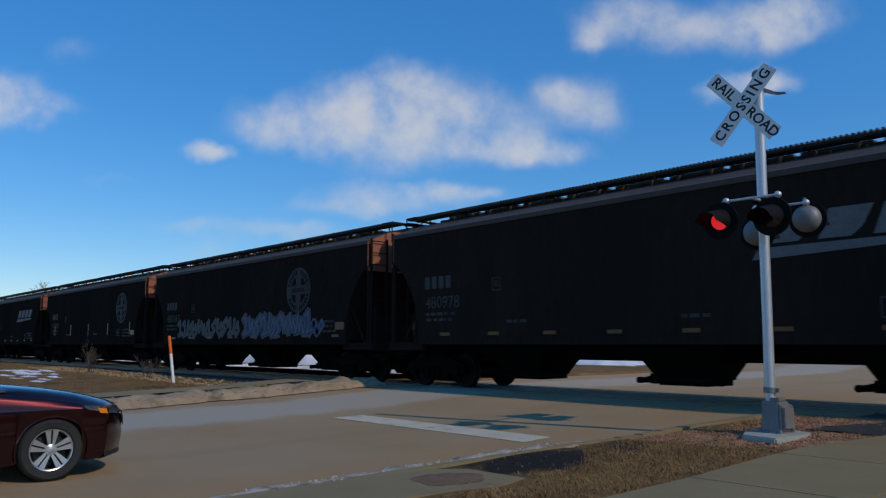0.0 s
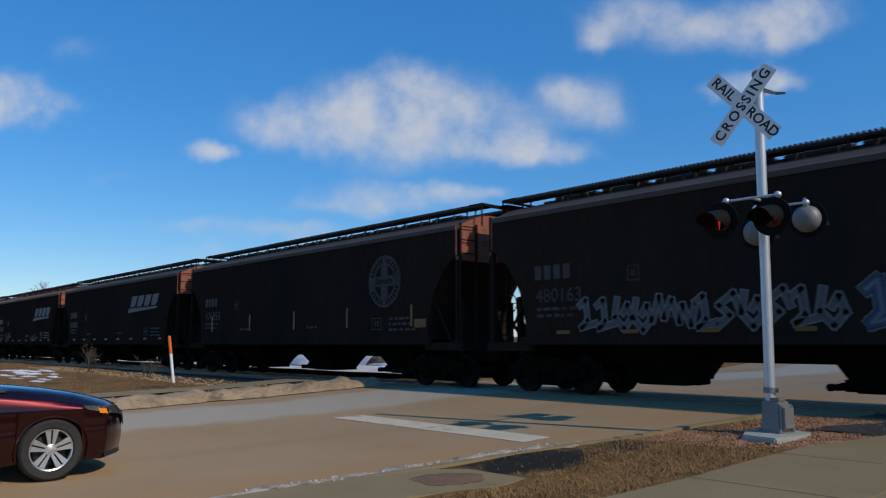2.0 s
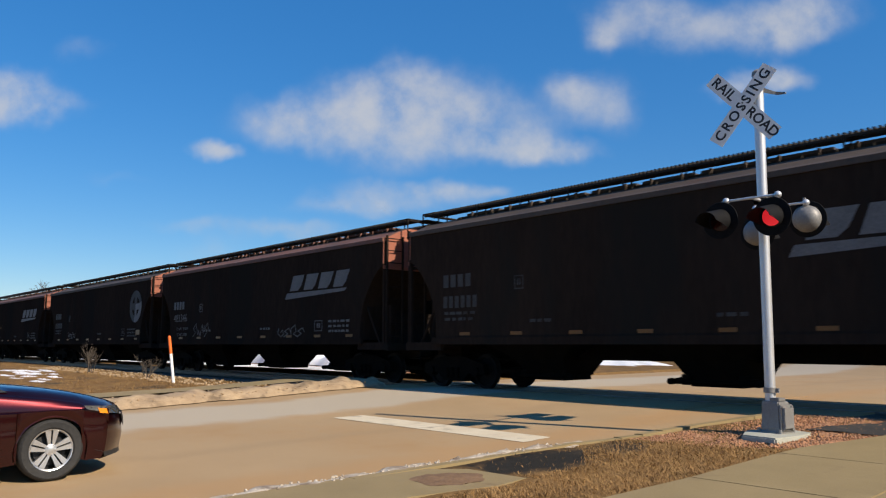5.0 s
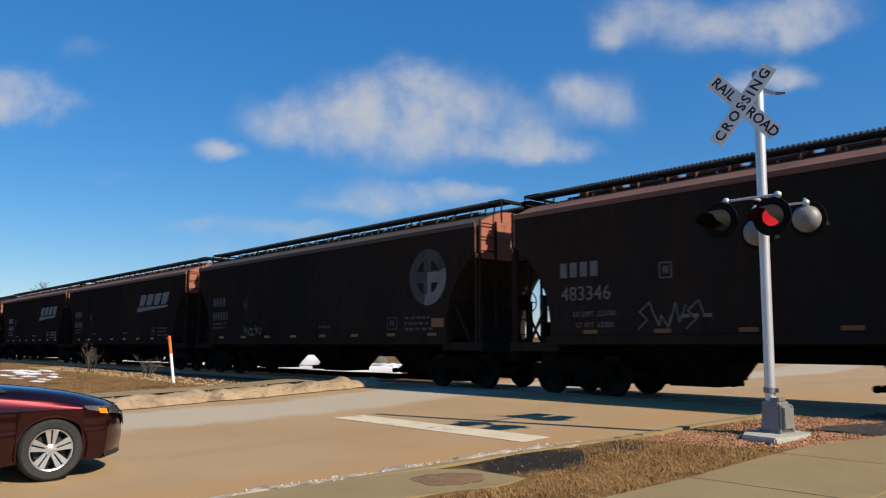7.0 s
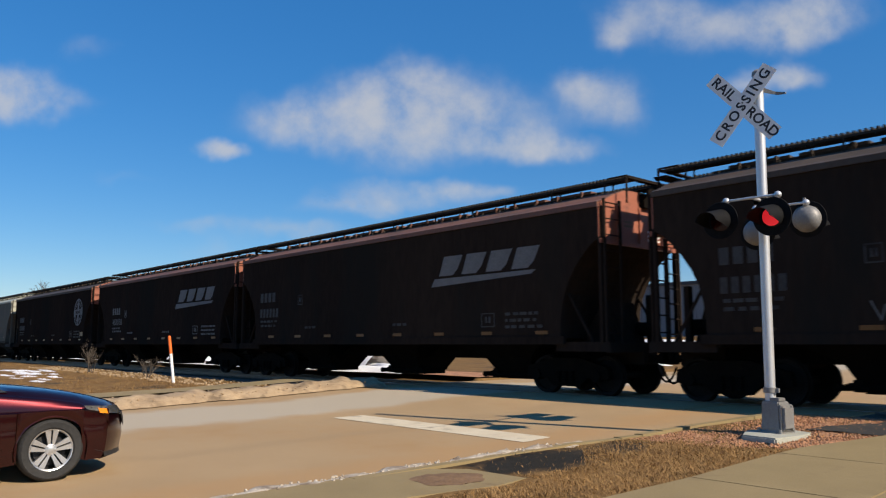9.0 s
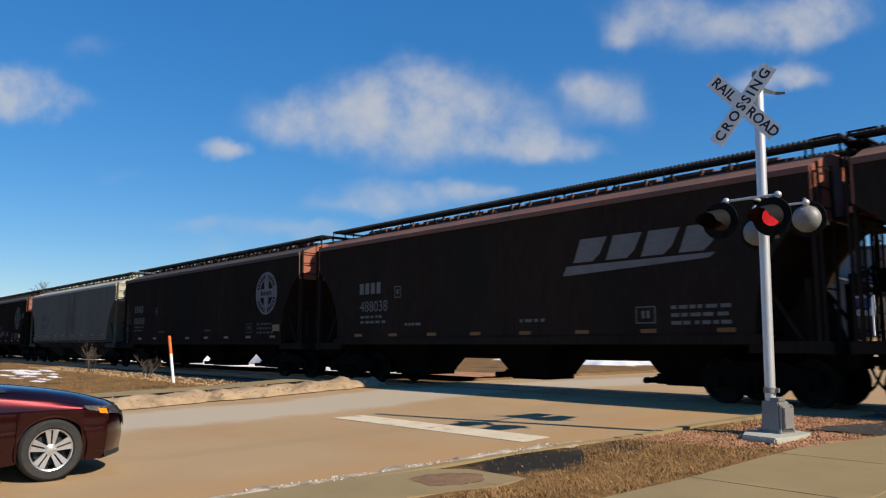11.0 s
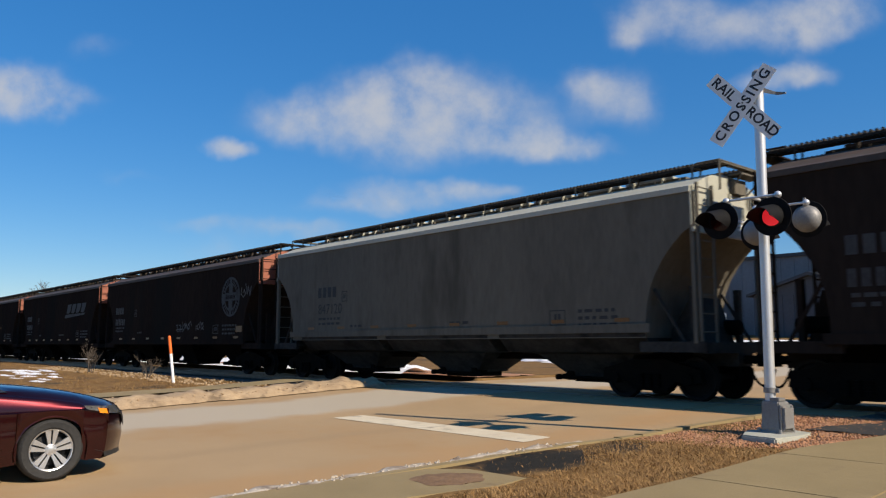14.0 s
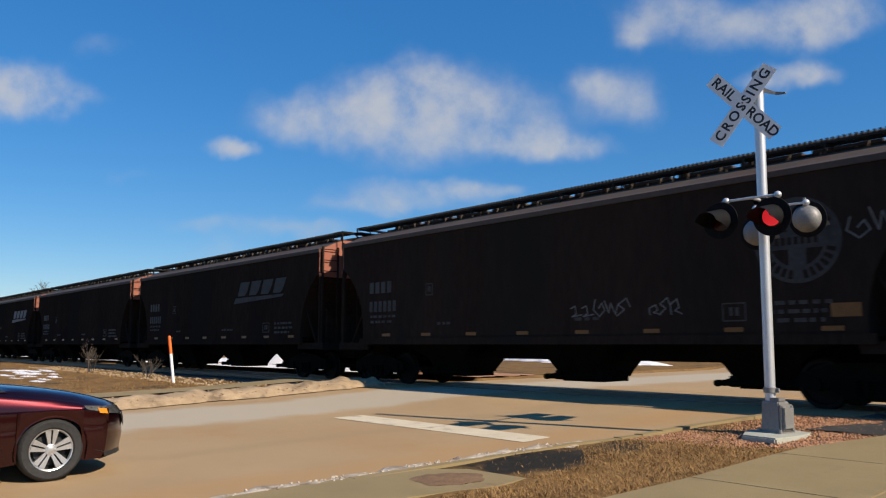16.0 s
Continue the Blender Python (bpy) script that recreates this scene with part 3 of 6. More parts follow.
def build_gate(bm, key):
    for s in (-1, 1):                            # stepped rack ends beyond the gate
        for k, (x0, x1, z0, z1) in enumerate(((0.56, 0.74, 0.2, 0.42), (0.74, 0.84, 0.22, 0.36), (0.84, 1.02, 0.21, 0.29))):
            box(bm, min(s * x0, s * x1), max(s * x0, s * x1), -0.66 + 0.03 * k, -0.3, z0, z1)
    box(bm, -0.58, 0.58, -0.55, 0.55, 0.17, 0.32)
    for k in range(7):
        box(bm, -0.92 + 0.04 * k, -0.88 + 0.04 * k, -0.62, -0.58, 0.24 + 0.01 * (k % 3), 0.34)
    rod(bm, (-1.0, -0.66, 0.27), (1.0, -0.66, 0.27), 0.035, 8)
    for x in (-0.98, 0.98):
        rod(bm, (x, -0.75, 0.27), (x, -0.6, 0.27), 0.07, 10)


def build_centre_sill(bm, L):
    box(bm, -L + 0.8, -0.8, -0.32, 0.32, 0.80, 1.4)


def build_frame_side(bm, key):
    """Cast side frames and bolster of a bogie, its centre at the origin on the rail."""
    for s in (-1, 1):
        y0, y1 = s * 0.98, s * 1.16
        outline = [(-1.22, 0.40), (-1.18, 0.66), (-0.86, 0.74), (-0.42, 0.86), (0.42, 0.86), (0.86, 0.74), (1.18, 0.66), (1.22, 0.40), (0.98, 0.36),
                   (0.62, 0.40), (0.38, 0.20), (-0.38, 0.20), (-0.62, 0.40), (-0.98, 0.36)]
        prism(bm, outline, "y", min(y0, y1), max(y0, y1))
        for x in (-0.9, 0.9):
            rod(bm, (x, s * 1.0, 0.457), (x, s * 1.22, 0.457), 0.13, 12)
    box(bm, -0.22, 0.22, -1.1, 1.1, 0.5, 0.76)


def build_spring(bm, key):
    for k in range(5):
        rod(bm, (0, 0, 0.06 * k), (0, 0, 0.06 * k + 0.04), 0.075, 10)
    rod(bm, (0, 0, 0), (0, 0, 0.28), 0.05, 8)


def build_wheelset(bm, key):
    for s in (-1, 1):
        prof = [(0.0, -0.07), (0.11, -0.08), (0.13, -0.02), (0.36, 0.01), (0.38, -0.05), (0.45, -0.055), (0.457, 0.05), (0.485, 0.07), (0.47, 0.095), (0.38, 0.095),
                (0.36, 0.045), (0.13, 0.03), (0.11, 0.06), (0, 0.06)]
        spin(bm, [(r, -s * o if s > 0 else o) for r, o in prof], 36, "y", (0, s * 0.76, 0))
        for k in range(4):                      # chalk and wear marks on the plate turn with the wheel
            a = k * math.pi / 2 + 0.3
            rod(bm, (0.25 * math.cos(a), s * 0.73, 0.25 * math.sin(a)), (0.25 * math.cos(a), s * 0.775, 0.25 * math.sin(a)), 0.03, 8)
    rod(bm, (0, -1.15, 0), (0, 1.15, 0), 0.085, 14)


def build_coupler(bm, key):
    box(bm, 0.1, 0.62, -0.09, 0.09, 0.78, 0.95)
    box(bm, 0.55, 0.80, -0.15, 0.15, 0.73, 1.0)


def build_brake_wheel(bm, key):
    R, r = 0.27, 0.018
    for k in range(24):
        a, b = 2 * math.pi * k / 24, 2 * math.pi * (k + 1) / 24
        rod(bm, (0, R * math.cos(a), R * math.sin(a)), (0, R * math.cos(b), R * math.sin(b)), r, 6)
    for k in range(5):
        a = 2 * math.pi * k / 5
        rod(bm, (0, 0, 0), (0, R * math.cos(a), R * math.sin(a)), 0.013, 6)
    rod(bm, (-0.2, 0, 0), (0.02, 0, 0), 0.035, 8)
    box(bm, -0.3, -0.14, -0.16, 0.16, -0.22, 0.2)


def build_rail_frame(bm, key):
    """Hand rail at the end of the roof walkway."""
    for y in (-0.86, 0.86):
        rod(bm, (0.0, y, -0.62), (0.0, y, 0.02), 0.025, 6)
        rod(bm, (0.0, y, 0.02), (-0.5, y, 0.02), 0.02, 6)
    rod(bm, (0.0, -0.86, 0.02), (0.0, 0.86, 0.02), 0.022, 6)
    box(bm, -0.14, 0.02, -0.8, 0.8, -0.03, 0.0)


def build_tank(bm, key):
    rod(bm, (-0.55, 0, 0), (0.55, 0, 0), 0.17, 16)
    ball(bm, (-0.55, 0, 0), 0.17, (0.5, 1, 1), 14)
    ball(bm, (0.55, 0, 0), 0.17, (0.5, 1, 1), 14)


def build_hose(bm, key):
    pts = [Vector((0.55 * t + 0.1, 0.0, 0.72 - 1.5 * t * (1 - t) - 0.05 * t)) for t in np.linspace(0, 1, 9)]
    for a, b in zip(pts, pts[1:]):
        rod(bm, a, b, 0.026, 7)
    rod(bm, (0.1, -0.5, 0.86), (0.1, 1.2, 0.80), 0.018, 6)
    rod(bm, (0.1, -0.5, 0.86), (0.24, -0.62, 0.42), 0.018, 6)


def plate(bm, pts, d=0.004):
    """A thin flat painted shape on the near side; pts are (x, z)."""
    prism(bm, pts, "y", -HALF - d, -HALF - 0.001)


def build_swoosh(bm, key):
    """The long tapering bar under the slanted blocks."""
    plate(bm, [(-5.72, 2.76), (-2.0, 2.90), (-1.86, 3.0), (-5.6, 2.98)])


def build_swoosh_block(bm, key):
    """One plain slanted block, cut at its lower corner."""
    plate(bm, [(0.0, 3.05), (0.55, 3.05), (0.74, 3.2), (0.95, 3.58), (0.21, 3.58)])


def build_roundel(bm, key):
    """Ring with a cross in it: a plain railway roundel, with bars in place of its words."""
    cx, cz, R, r = -2.25, 3.07, 0.79, 0.49
    spin(bm, [(R, -0.004), (R, -0.001), (r, -0.001), (r, -0.004), (R, -0.004)], 56, "y", (cx, -HALF, cz))
    plate(bm, [(cx - 0.16, cz - 0.54), (cx + 0.16, cz - 0.54), (cx + 0.16, cz + 0.54), (cx - 0.16, cz + 0.54)], 0.005)
    plate(bm, [(cx - 0.54, cz - 0.16), (cx + 0.54, cz - 0.16), (cx + 0.54, cz + 0.16), (cx - 0.54, cz + 0.16)], 0.006)


def build_roundel_bars(bm, key):
    cx, cz = -2.25, 3.06
    for k in range(30):
        if k in (14, 15, 16, 29, 0, 1) or k % 15 == 7:
            continue
        a = 2 * math.pi * (k + 0.5) / 30 - math.pi * 0.0
        c, s = math.cos(a), math.sin(a)
        pts = []
        for dr, dt in ((0.55, -0.06), (0.55, 0.06), (0.71, 0.06), (0.71, -0.06)):
            ang = a + dt
            pts.append((cx + dr * math.cos(ang), cz + dr * math.sin(ang)))
        plate(bm, pts, 0.007)
    for k in range(7):
        x = cx - 0.40 + k * 0.118
        plate(bm, [(x, cz - 0.07), (x + 0.07, cz - 0.07), (x + 0.07, cz + (0.12 if k in (0, 5) else 0.07)), (x, cz + 0.07)], 0.008)


def build_roundel_patch(bm, key):
    """The clean quarter of a roundel that is otherwise overpainted."""
    cx, cz = -2.25, 3.06
    arc = [radians(-100 + 13 * k) for k in range(10)]
    plate(bm, [(cx + 0.79 * math.cos(t), cz + 0.79 * math.sin(t)) for t in arc] + [(cx + 0.49 * math.cos(t), cz + 0.49 * math.sin(t)) for t in reversed(arc)], 0.006)


def build_cross_patch(bm, key):
    cx, cz = -2.25, 3.06
    plate(bm, [(cx, cz - 0.54), (cx + 0.16, cz - 0.54), (cx + 0.16, cz - 0.16), (cx + 0.54, cz - 0.16), (cx + 0.54, cz + 0.14), (cx, cz + 0.14)], 0.0075)


def build_mark(bm, key):
    """Owner's initials as plain blocks near the rear end."""
    x0, z0, h = key, 2.72, 0.34
    for k in range(4):
        a = x0 + k * 0.29
        plate(bm, [(a, z0), (a + 0.2, z0), (a + 0.2, z0 + h), (a, z0 + h)])


def build_bars(bm, key):
    """Rows of small unreadable data stencils."""
    rnd = random.Random(str(key))
    for x0, z0, rows, w in key:
        for r in range(rows):
            x = x0
            while x < x0 + w:
                d = rnd.uniform(0.08, 0.24)
                plate(bm, [(x, z0 - r * 0.16), (x + d, z0 - r * 0.16), (x + d, z0 - r * 0.16 + 0.075), (x, z0 - r * 0.16 + 0.075)])
                x += d + rnd.uniform(0.04, 0.1)


def build_frame_box(bm, key):
    x, z, w, h = key
    t = 0.025
    plate(bm, [(x, z), (x + w, z), (x + w, z + t), (x, z + t)])
    plate(bm, [(x, z + h - t), (x + w, z + h - t), (x + w, z + h), (x, z + h)])
    plate(bm, [(x, z + t), (x + t, z + t), (x + t, z + h - t), (x, z + h - t)])
    plate(bm, [(x + w - t, z + t), (x + w, z + t), (x + w, z + h - t), (x + w - t, z + h - t)])
    plate(bm, [(x + w * 0.3, z + h * 0.3), (x + w * 0.45, z + h * 0.3), (x + w * 0.45, z + h * 0.75), (x + w * 0.3, z + h * 0.75)])
    plate(bm, [(x + w * 0.55, z + h * 0.3), (x + w * 0.7, z + h * 0.3), (x + w * 0.7, z + h * 0.75), (x + w * 0.55, z + h * 0.75)])


def build_reflector(bm, key):
    plate(bm, [(0, 0), (key[0], 0), (key[0], key[1]), (0, key[1])], 0.006)


def stroke(bm, pts, w, d):
    """A painted brush stroke along a polyline of (x, z)."""
    for (ax, az), (bx, bz) in zip(pts, pts[1:]):
        v = Vector((bx - ax, bz - az))
        if v.length < 1e-4:
            continue
        e = v.normalized() * w * 0.35
        o = Vector((-v.y, v.x)).normalized() * w / 2
        plate(bm, [(ax - e.x + o.x, az - e.y + o.y), (ax - e.x - o.x, az - e.y - o.y), (bx + e.x - o.x, bz + e.y - o.y), (bx + e.x + o.x, bz + e.y + o.y)], d)


GLYPHS = [[(0.0, 0.15), (0.35, 0.95), (0.55, 0.25), (0.9, 0.85)], [(0.05, 0.8), (0.4, 1.0), (0.5, 0.3), (0.15, 0.05), (0.95, 0.2)],
          [(0.1, 0.0), (0.05, 0.6), (0.6, 0.9), (0.75, 0.4), (0.4, 0.2), (1.0, 0.0)], [(0.0, 0.9), (0.3, 0.2), (0.45, 0.75), (0.8, 0.1), (1.0, 0.7)],
          [(0.2, 1.0), (0.05, 0.4), (0.5, 0.0), (0.9, 0.35), (0.7, 0.8), (0.45, 0.5)], [(0.0, 0.0), (0.55, 0.35), (0.1, 0.65), (0.7, 1.0), (0.95, 0.5)]]


def build_letter_shape(bm, key):
    """One fat sprayed shape; rings of it are laid over one another from wide to narrow."""
    g, cell, tall, w, layer = key
    stroke(bm, [(x * cell, z * tall) for x, z in GLYPHS[g]], w, 0.0045 + 0.0012 * layer)


def sprayed_piece(root, x0, z0, cells, cell, tall, layers, seed):
    rnd = random.Random(seed)
    for k in range(cells):
        g = rnd.randrange(len(GLYPHS))
        at = pose(x0 + k * cell * 0.93, 0, z0 + rnd.uniform(-0.03, 0.06) + 0.0)
        for n, (w, colour) in enumerate(layers):
            key = (g, cell, tall, w, n)
            piece("graffiti_shape", key, lambda b: build_letter_shape(b, key), colour, root, at, "fat sprayed graffiti shape")


def scribble(root, x0, z0, cells, cell, tall, seed):
    rnd = random.Random(seed)
    for k in range(cells):
        key = (rnd.randrange(len(GLYPHS)), cell, tall * rnd.choice((0.5, 0.75)), 0.03, 0)
        piece("graffiti_tag", key, lambda b: build_letter_shape(b, key), M_STENCIL, root, pose(x0 + k * cell * 0.9, 0, z0), "thin white sprayed tag")


def hopper_wagon(name_label, front, L, grey=False, sign="swoosh", number="", spray=(), strips=8, brake_front=True, tall=False, upright=False, ruddy=False, shift=0.0, mark=1.45, faint=False, clean=False, data=()):
    root = thing("hopper_wagon", name_label, "freight wagon", pose(front, TRACK_Y, RAIL), "wagons of the grain train")
    # Hull sides take the shaded copy of the paint, ends the sunlit one.
    paint, endp = (M_GREY_SHADED, M_GREY_SUNLIT) if grey else (M_BROWN_SHADED, M_BROWN_SUNLIT)
    roofp = M_GREY_SUNLIT if grey else (M_RUDDYROOF if ruddy else M_ROOFDUST)
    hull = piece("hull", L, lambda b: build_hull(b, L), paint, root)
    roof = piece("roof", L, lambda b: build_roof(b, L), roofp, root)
    piece("roof_coaming", L, lambda b: build_coaming(b, L), M_GREY_SHADED if grey else M_GRATE, roof)
    for k in range(10):
        piece("hatch", L, lambda b: build_hatch(b, L), roofp, roof, pose(-1.0 - (L - 2.0) * (k + 0.5) / 10, 0, EAVE), bevel=0.01)
    for e, flip in ((0.0, 0), (-L, 180)):
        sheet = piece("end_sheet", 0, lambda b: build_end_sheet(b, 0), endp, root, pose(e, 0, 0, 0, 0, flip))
        piece("roof_box", 0, lambda b: build_roof_box(b, 0), M_GREY_SHADED if grey else M_GRIME_SHADE, sheet)
        if brake_front == (flip == 0):
            piece("brake_step", 0, lambda b: build_brake_step(b, 0), M_GRIME_SHADE, sheet)
        for z in (3.92, 4.02):
            piece("end_stencil", z, lambda b: box(b, 0.036, 0.041, -0.62, -0.28, z, z + 0.05), M_YELLOW, sheet)
        piece("end_stencil", "white", lambda b: [box(b, 0.036, 0.041, 0.35, 0.9, 3.66 + 0.1 * k, 3.71 + 0.1 * k) for k in range(3)], M_WHITE, sheet)
    piece("side_sill", L, lambda b: build_stiffener(b, L), paint, root, pose(0, 0, 0.25 if grey else 0))
    piece("centre_sill", L, lambda b: build_centre_sill(b, L), M_GRIME_SHADE, root)
    top = EAVE + (0.66 if tall else 0.62)
    for s in (-1, 1):
        board = piece("roof_walkway", L, lambda b: build_board(b, L), M_GRATE, root, pose(0, s * 0.62, top))
        n = 11
        for k in range(n):
            piece("bracket", 0, lambda b: build_stanchion(b, 0), M_GRATE if not grey else M_GREY_SHADED, board,
                  pose(-0.35 - (L - 0.7) * k / (n - 1), 0, -0.42) if s < 0 else pose(-0.35 - (L - 0.7) * k / (n - 1), 0, -0.42, 0, 0, 180))
    mid = -L / 2
    for dx in ((-4.4, 0.3, 5.0) if grey else (-4.3, 0.35, 4.95)):
        if grey:
            bay = piece("hopper_bay", "wide", lambda b: build_wide_bay(b, 0), M_DIRTYGREY_SHADE, root, pose(mid + dx, 0, 0))
        else:
            # near-black instead of brown paints in the shade below the hull
            bay = piece("hopper_bay", 0, lambda b: build_bay(b, 0), M_GRIME_SHADE, root, pose(mid + dx, 0, 0))
        piece("outlet_gate", 0, lambda b: build_gate(b, 0), M_GRIME_SHADE, bay, pose(0, 0, 0.12))
    wheels = []
    for e, flip in ((0.0, 0), (-L, 180)):
        m = pose(e, 0, 0, 0, 0, flip)
        piece("end_platform", 0, lambda b: build_platform(b, 0), M_DIRTYGREY_SHADE if grey else paint, root, m)
        piece("end_stub", 0, lambda b: build_bulkhead(b, 0), M_DIRTYGREY_SHADE if grey else paint, root, m)
        piece("walkway_rail", 0, lambda b: build_rail_frame(b, 0), paint, root, m @ pose(0.3, 0, top))
        for y in (-1.22, 1.22):
            piece("end_ladder", 0, lambda b: build_ladder(b, 0), paint, root, m @ pose(0.13, y, 1.18))
        for y in (-1.53, 1.53):
            piece("corner_post", 0, lambda b: build_post(b, 0), paint, root, m @ pose(0.02, y, 1.2))
            piece("strut", 0, lambda b: build_brace(b, 0), M_DIRTYGREY_SHADE if grey else paint, root, m @ pose(-0.25, y * 0.93, 1.2))
        piece("coupler", 0, lambda b: build_coupler(b, 0), M_GRIME_SHADE, root, m)
        piece("air_hose", 0, lambda b: build_hose(b, 0), M_GRIME_SHADE, root, m @ pose(0.1, 0.25, 0))
        if brake_front == (flip == 0):
            piece("brake_wheel", 0, lambda b: build_brake_wheel(b, 0), M_GRIME_SHADE, root, m @ pose(0.2, 0.35, 2.35))
        else:
            piece("air_reservoir", 0, lambda b: build_tank(b, 0), M_GRIME_SHADE, root, m @ pose(-0.7, 0.55, 1.55))
        bogie = piece("bogie", 0, lambda b: build_frame_side(b, 0), M_GRIME_SHADE, root, pose(e - 1.35 if flip == 0 else e + 1.35, 0, 0))
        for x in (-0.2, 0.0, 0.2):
            piece("spring", 0, lambda b: build_spring(b, 0), M_GRIME_SHADE, bogie, pose(x, -1.2, 0.28))
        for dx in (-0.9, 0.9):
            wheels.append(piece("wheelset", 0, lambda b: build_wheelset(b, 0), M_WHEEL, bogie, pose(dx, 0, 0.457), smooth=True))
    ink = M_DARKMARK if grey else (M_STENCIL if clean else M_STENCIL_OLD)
    logo = M_LOGO_FAINT if faint else M_LOGO
    mark_x = -L + mark
    piece("owner_mark", mark_x, lambda b: build_mark(b, mark_x), ink, root, label="owner's initials as faded blocks")
    if number:
        lettering("wagon_number", number, 0.47, ink, root, pose(mark_x + 0.72, -HALF - 0.003, 2.32, 90), 0.002, label="stencilled wagon number")
    else:
        for k in range(6):
            piece("number_bar", "one", lambda b: plate(b, [(0, 2.16), (0.15, 2.16), (0.15, 2.48), (0, 2.48)]), ink, root, pose(mark_x + 0.23 * k, 0, 0))
    key = ((mark_x + 0.05, 1.98, 0 if data else 2, 1.1), (-2.9, 1.9, 3, 1.1), (-L + 4.6, 1.72, 1, 0.5), (mid + 1.0, 1.72, 1, 0.7))
    tagged(piece("data_stencil", key, lambda b: build_bars(b, key), ink, root), kind="stuff")
    kb = (-3.75, 1.62, 0.48, 0.36)
    piece("stencil_frame", kb, lambda b: build_frame_box(b, kb), ink, root)
    kc = (-L + 4.1, 2.55, 0.3, 0.34)
    piece("stencil_frame", kc, lambda b: build_frame_box(b, kc), ink, root)
    if sign == "swoosh":
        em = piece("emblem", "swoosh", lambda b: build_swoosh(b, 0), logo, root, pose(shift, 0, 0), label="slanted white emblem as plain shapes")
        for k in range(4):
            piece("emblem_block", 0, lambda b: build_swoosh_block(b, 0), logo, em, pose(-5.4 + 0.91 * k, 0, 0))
    elif sign == "roundel":
        em = piece("emblem", "roundel", lambda b: build_roundel(b, 0), logo, root, pose(shift, 0, 0), label="round white cross emblem")
        tagged(piece("emblem_bar", 0, lambda b: build_roundel_bars(b, 0), M_BROWN_SHADED, em), kind="stuff")
    elif sign == "patched":
        em = piece("emblem", "patched", lambda b: build_roundel(b, 0), M_LOGO_FAINT, root, pose(shift, 0, 0), label="round cross emblem under dark overpaint")
        piece("clean_quarter", 0, lambda b: build_roundel_patch(b, 0), M_LOGO, em, label="clean white quarter of the emblem")
        piece("clean_cross", 0, lambda b: build_cross_patch(b, 0), M_LOGO, em)
    for k, words in enumerate(data):
        lettering("data_stencil", words, 0.17, ink, root, pose(mark_x + 0.95, -HALF - 0.003, 1.86 - 0.25 * k, 90), 0.002, label="stencilled load data")
    for k in range(strips):
        x = -1.9 - (L - 4.0) * k / max(strips - 1, 1)
        if upright:
            piece("reflector", "upright", lambda b: build_reflector(b, (0.09, 0.62)), M_YELLOW, root, pose(x, 0, 1.7))
        else:
            piece("reflector", "flat", lambda b: build_reflector(b, (0.38 if not k % 3 else 0.3, 0.085)), M_YELLOW, root, pose(x, 0, SILL + (0.35 if grey else 0.1)))
    if sign in ("roundel", "patched"):
        piece("placard", 0, lambda b: build_reflector(b, (0.5, 0.24)), M_YELLOW, root, pose(-1.72, 0, 1.66), label="faded amber placard")
    for item in spray:
        if item[0] == "fat":
            sprayed_piece(root, *item[1:])
        else:
            scribble(root, *item[1:])
    return root, wheels


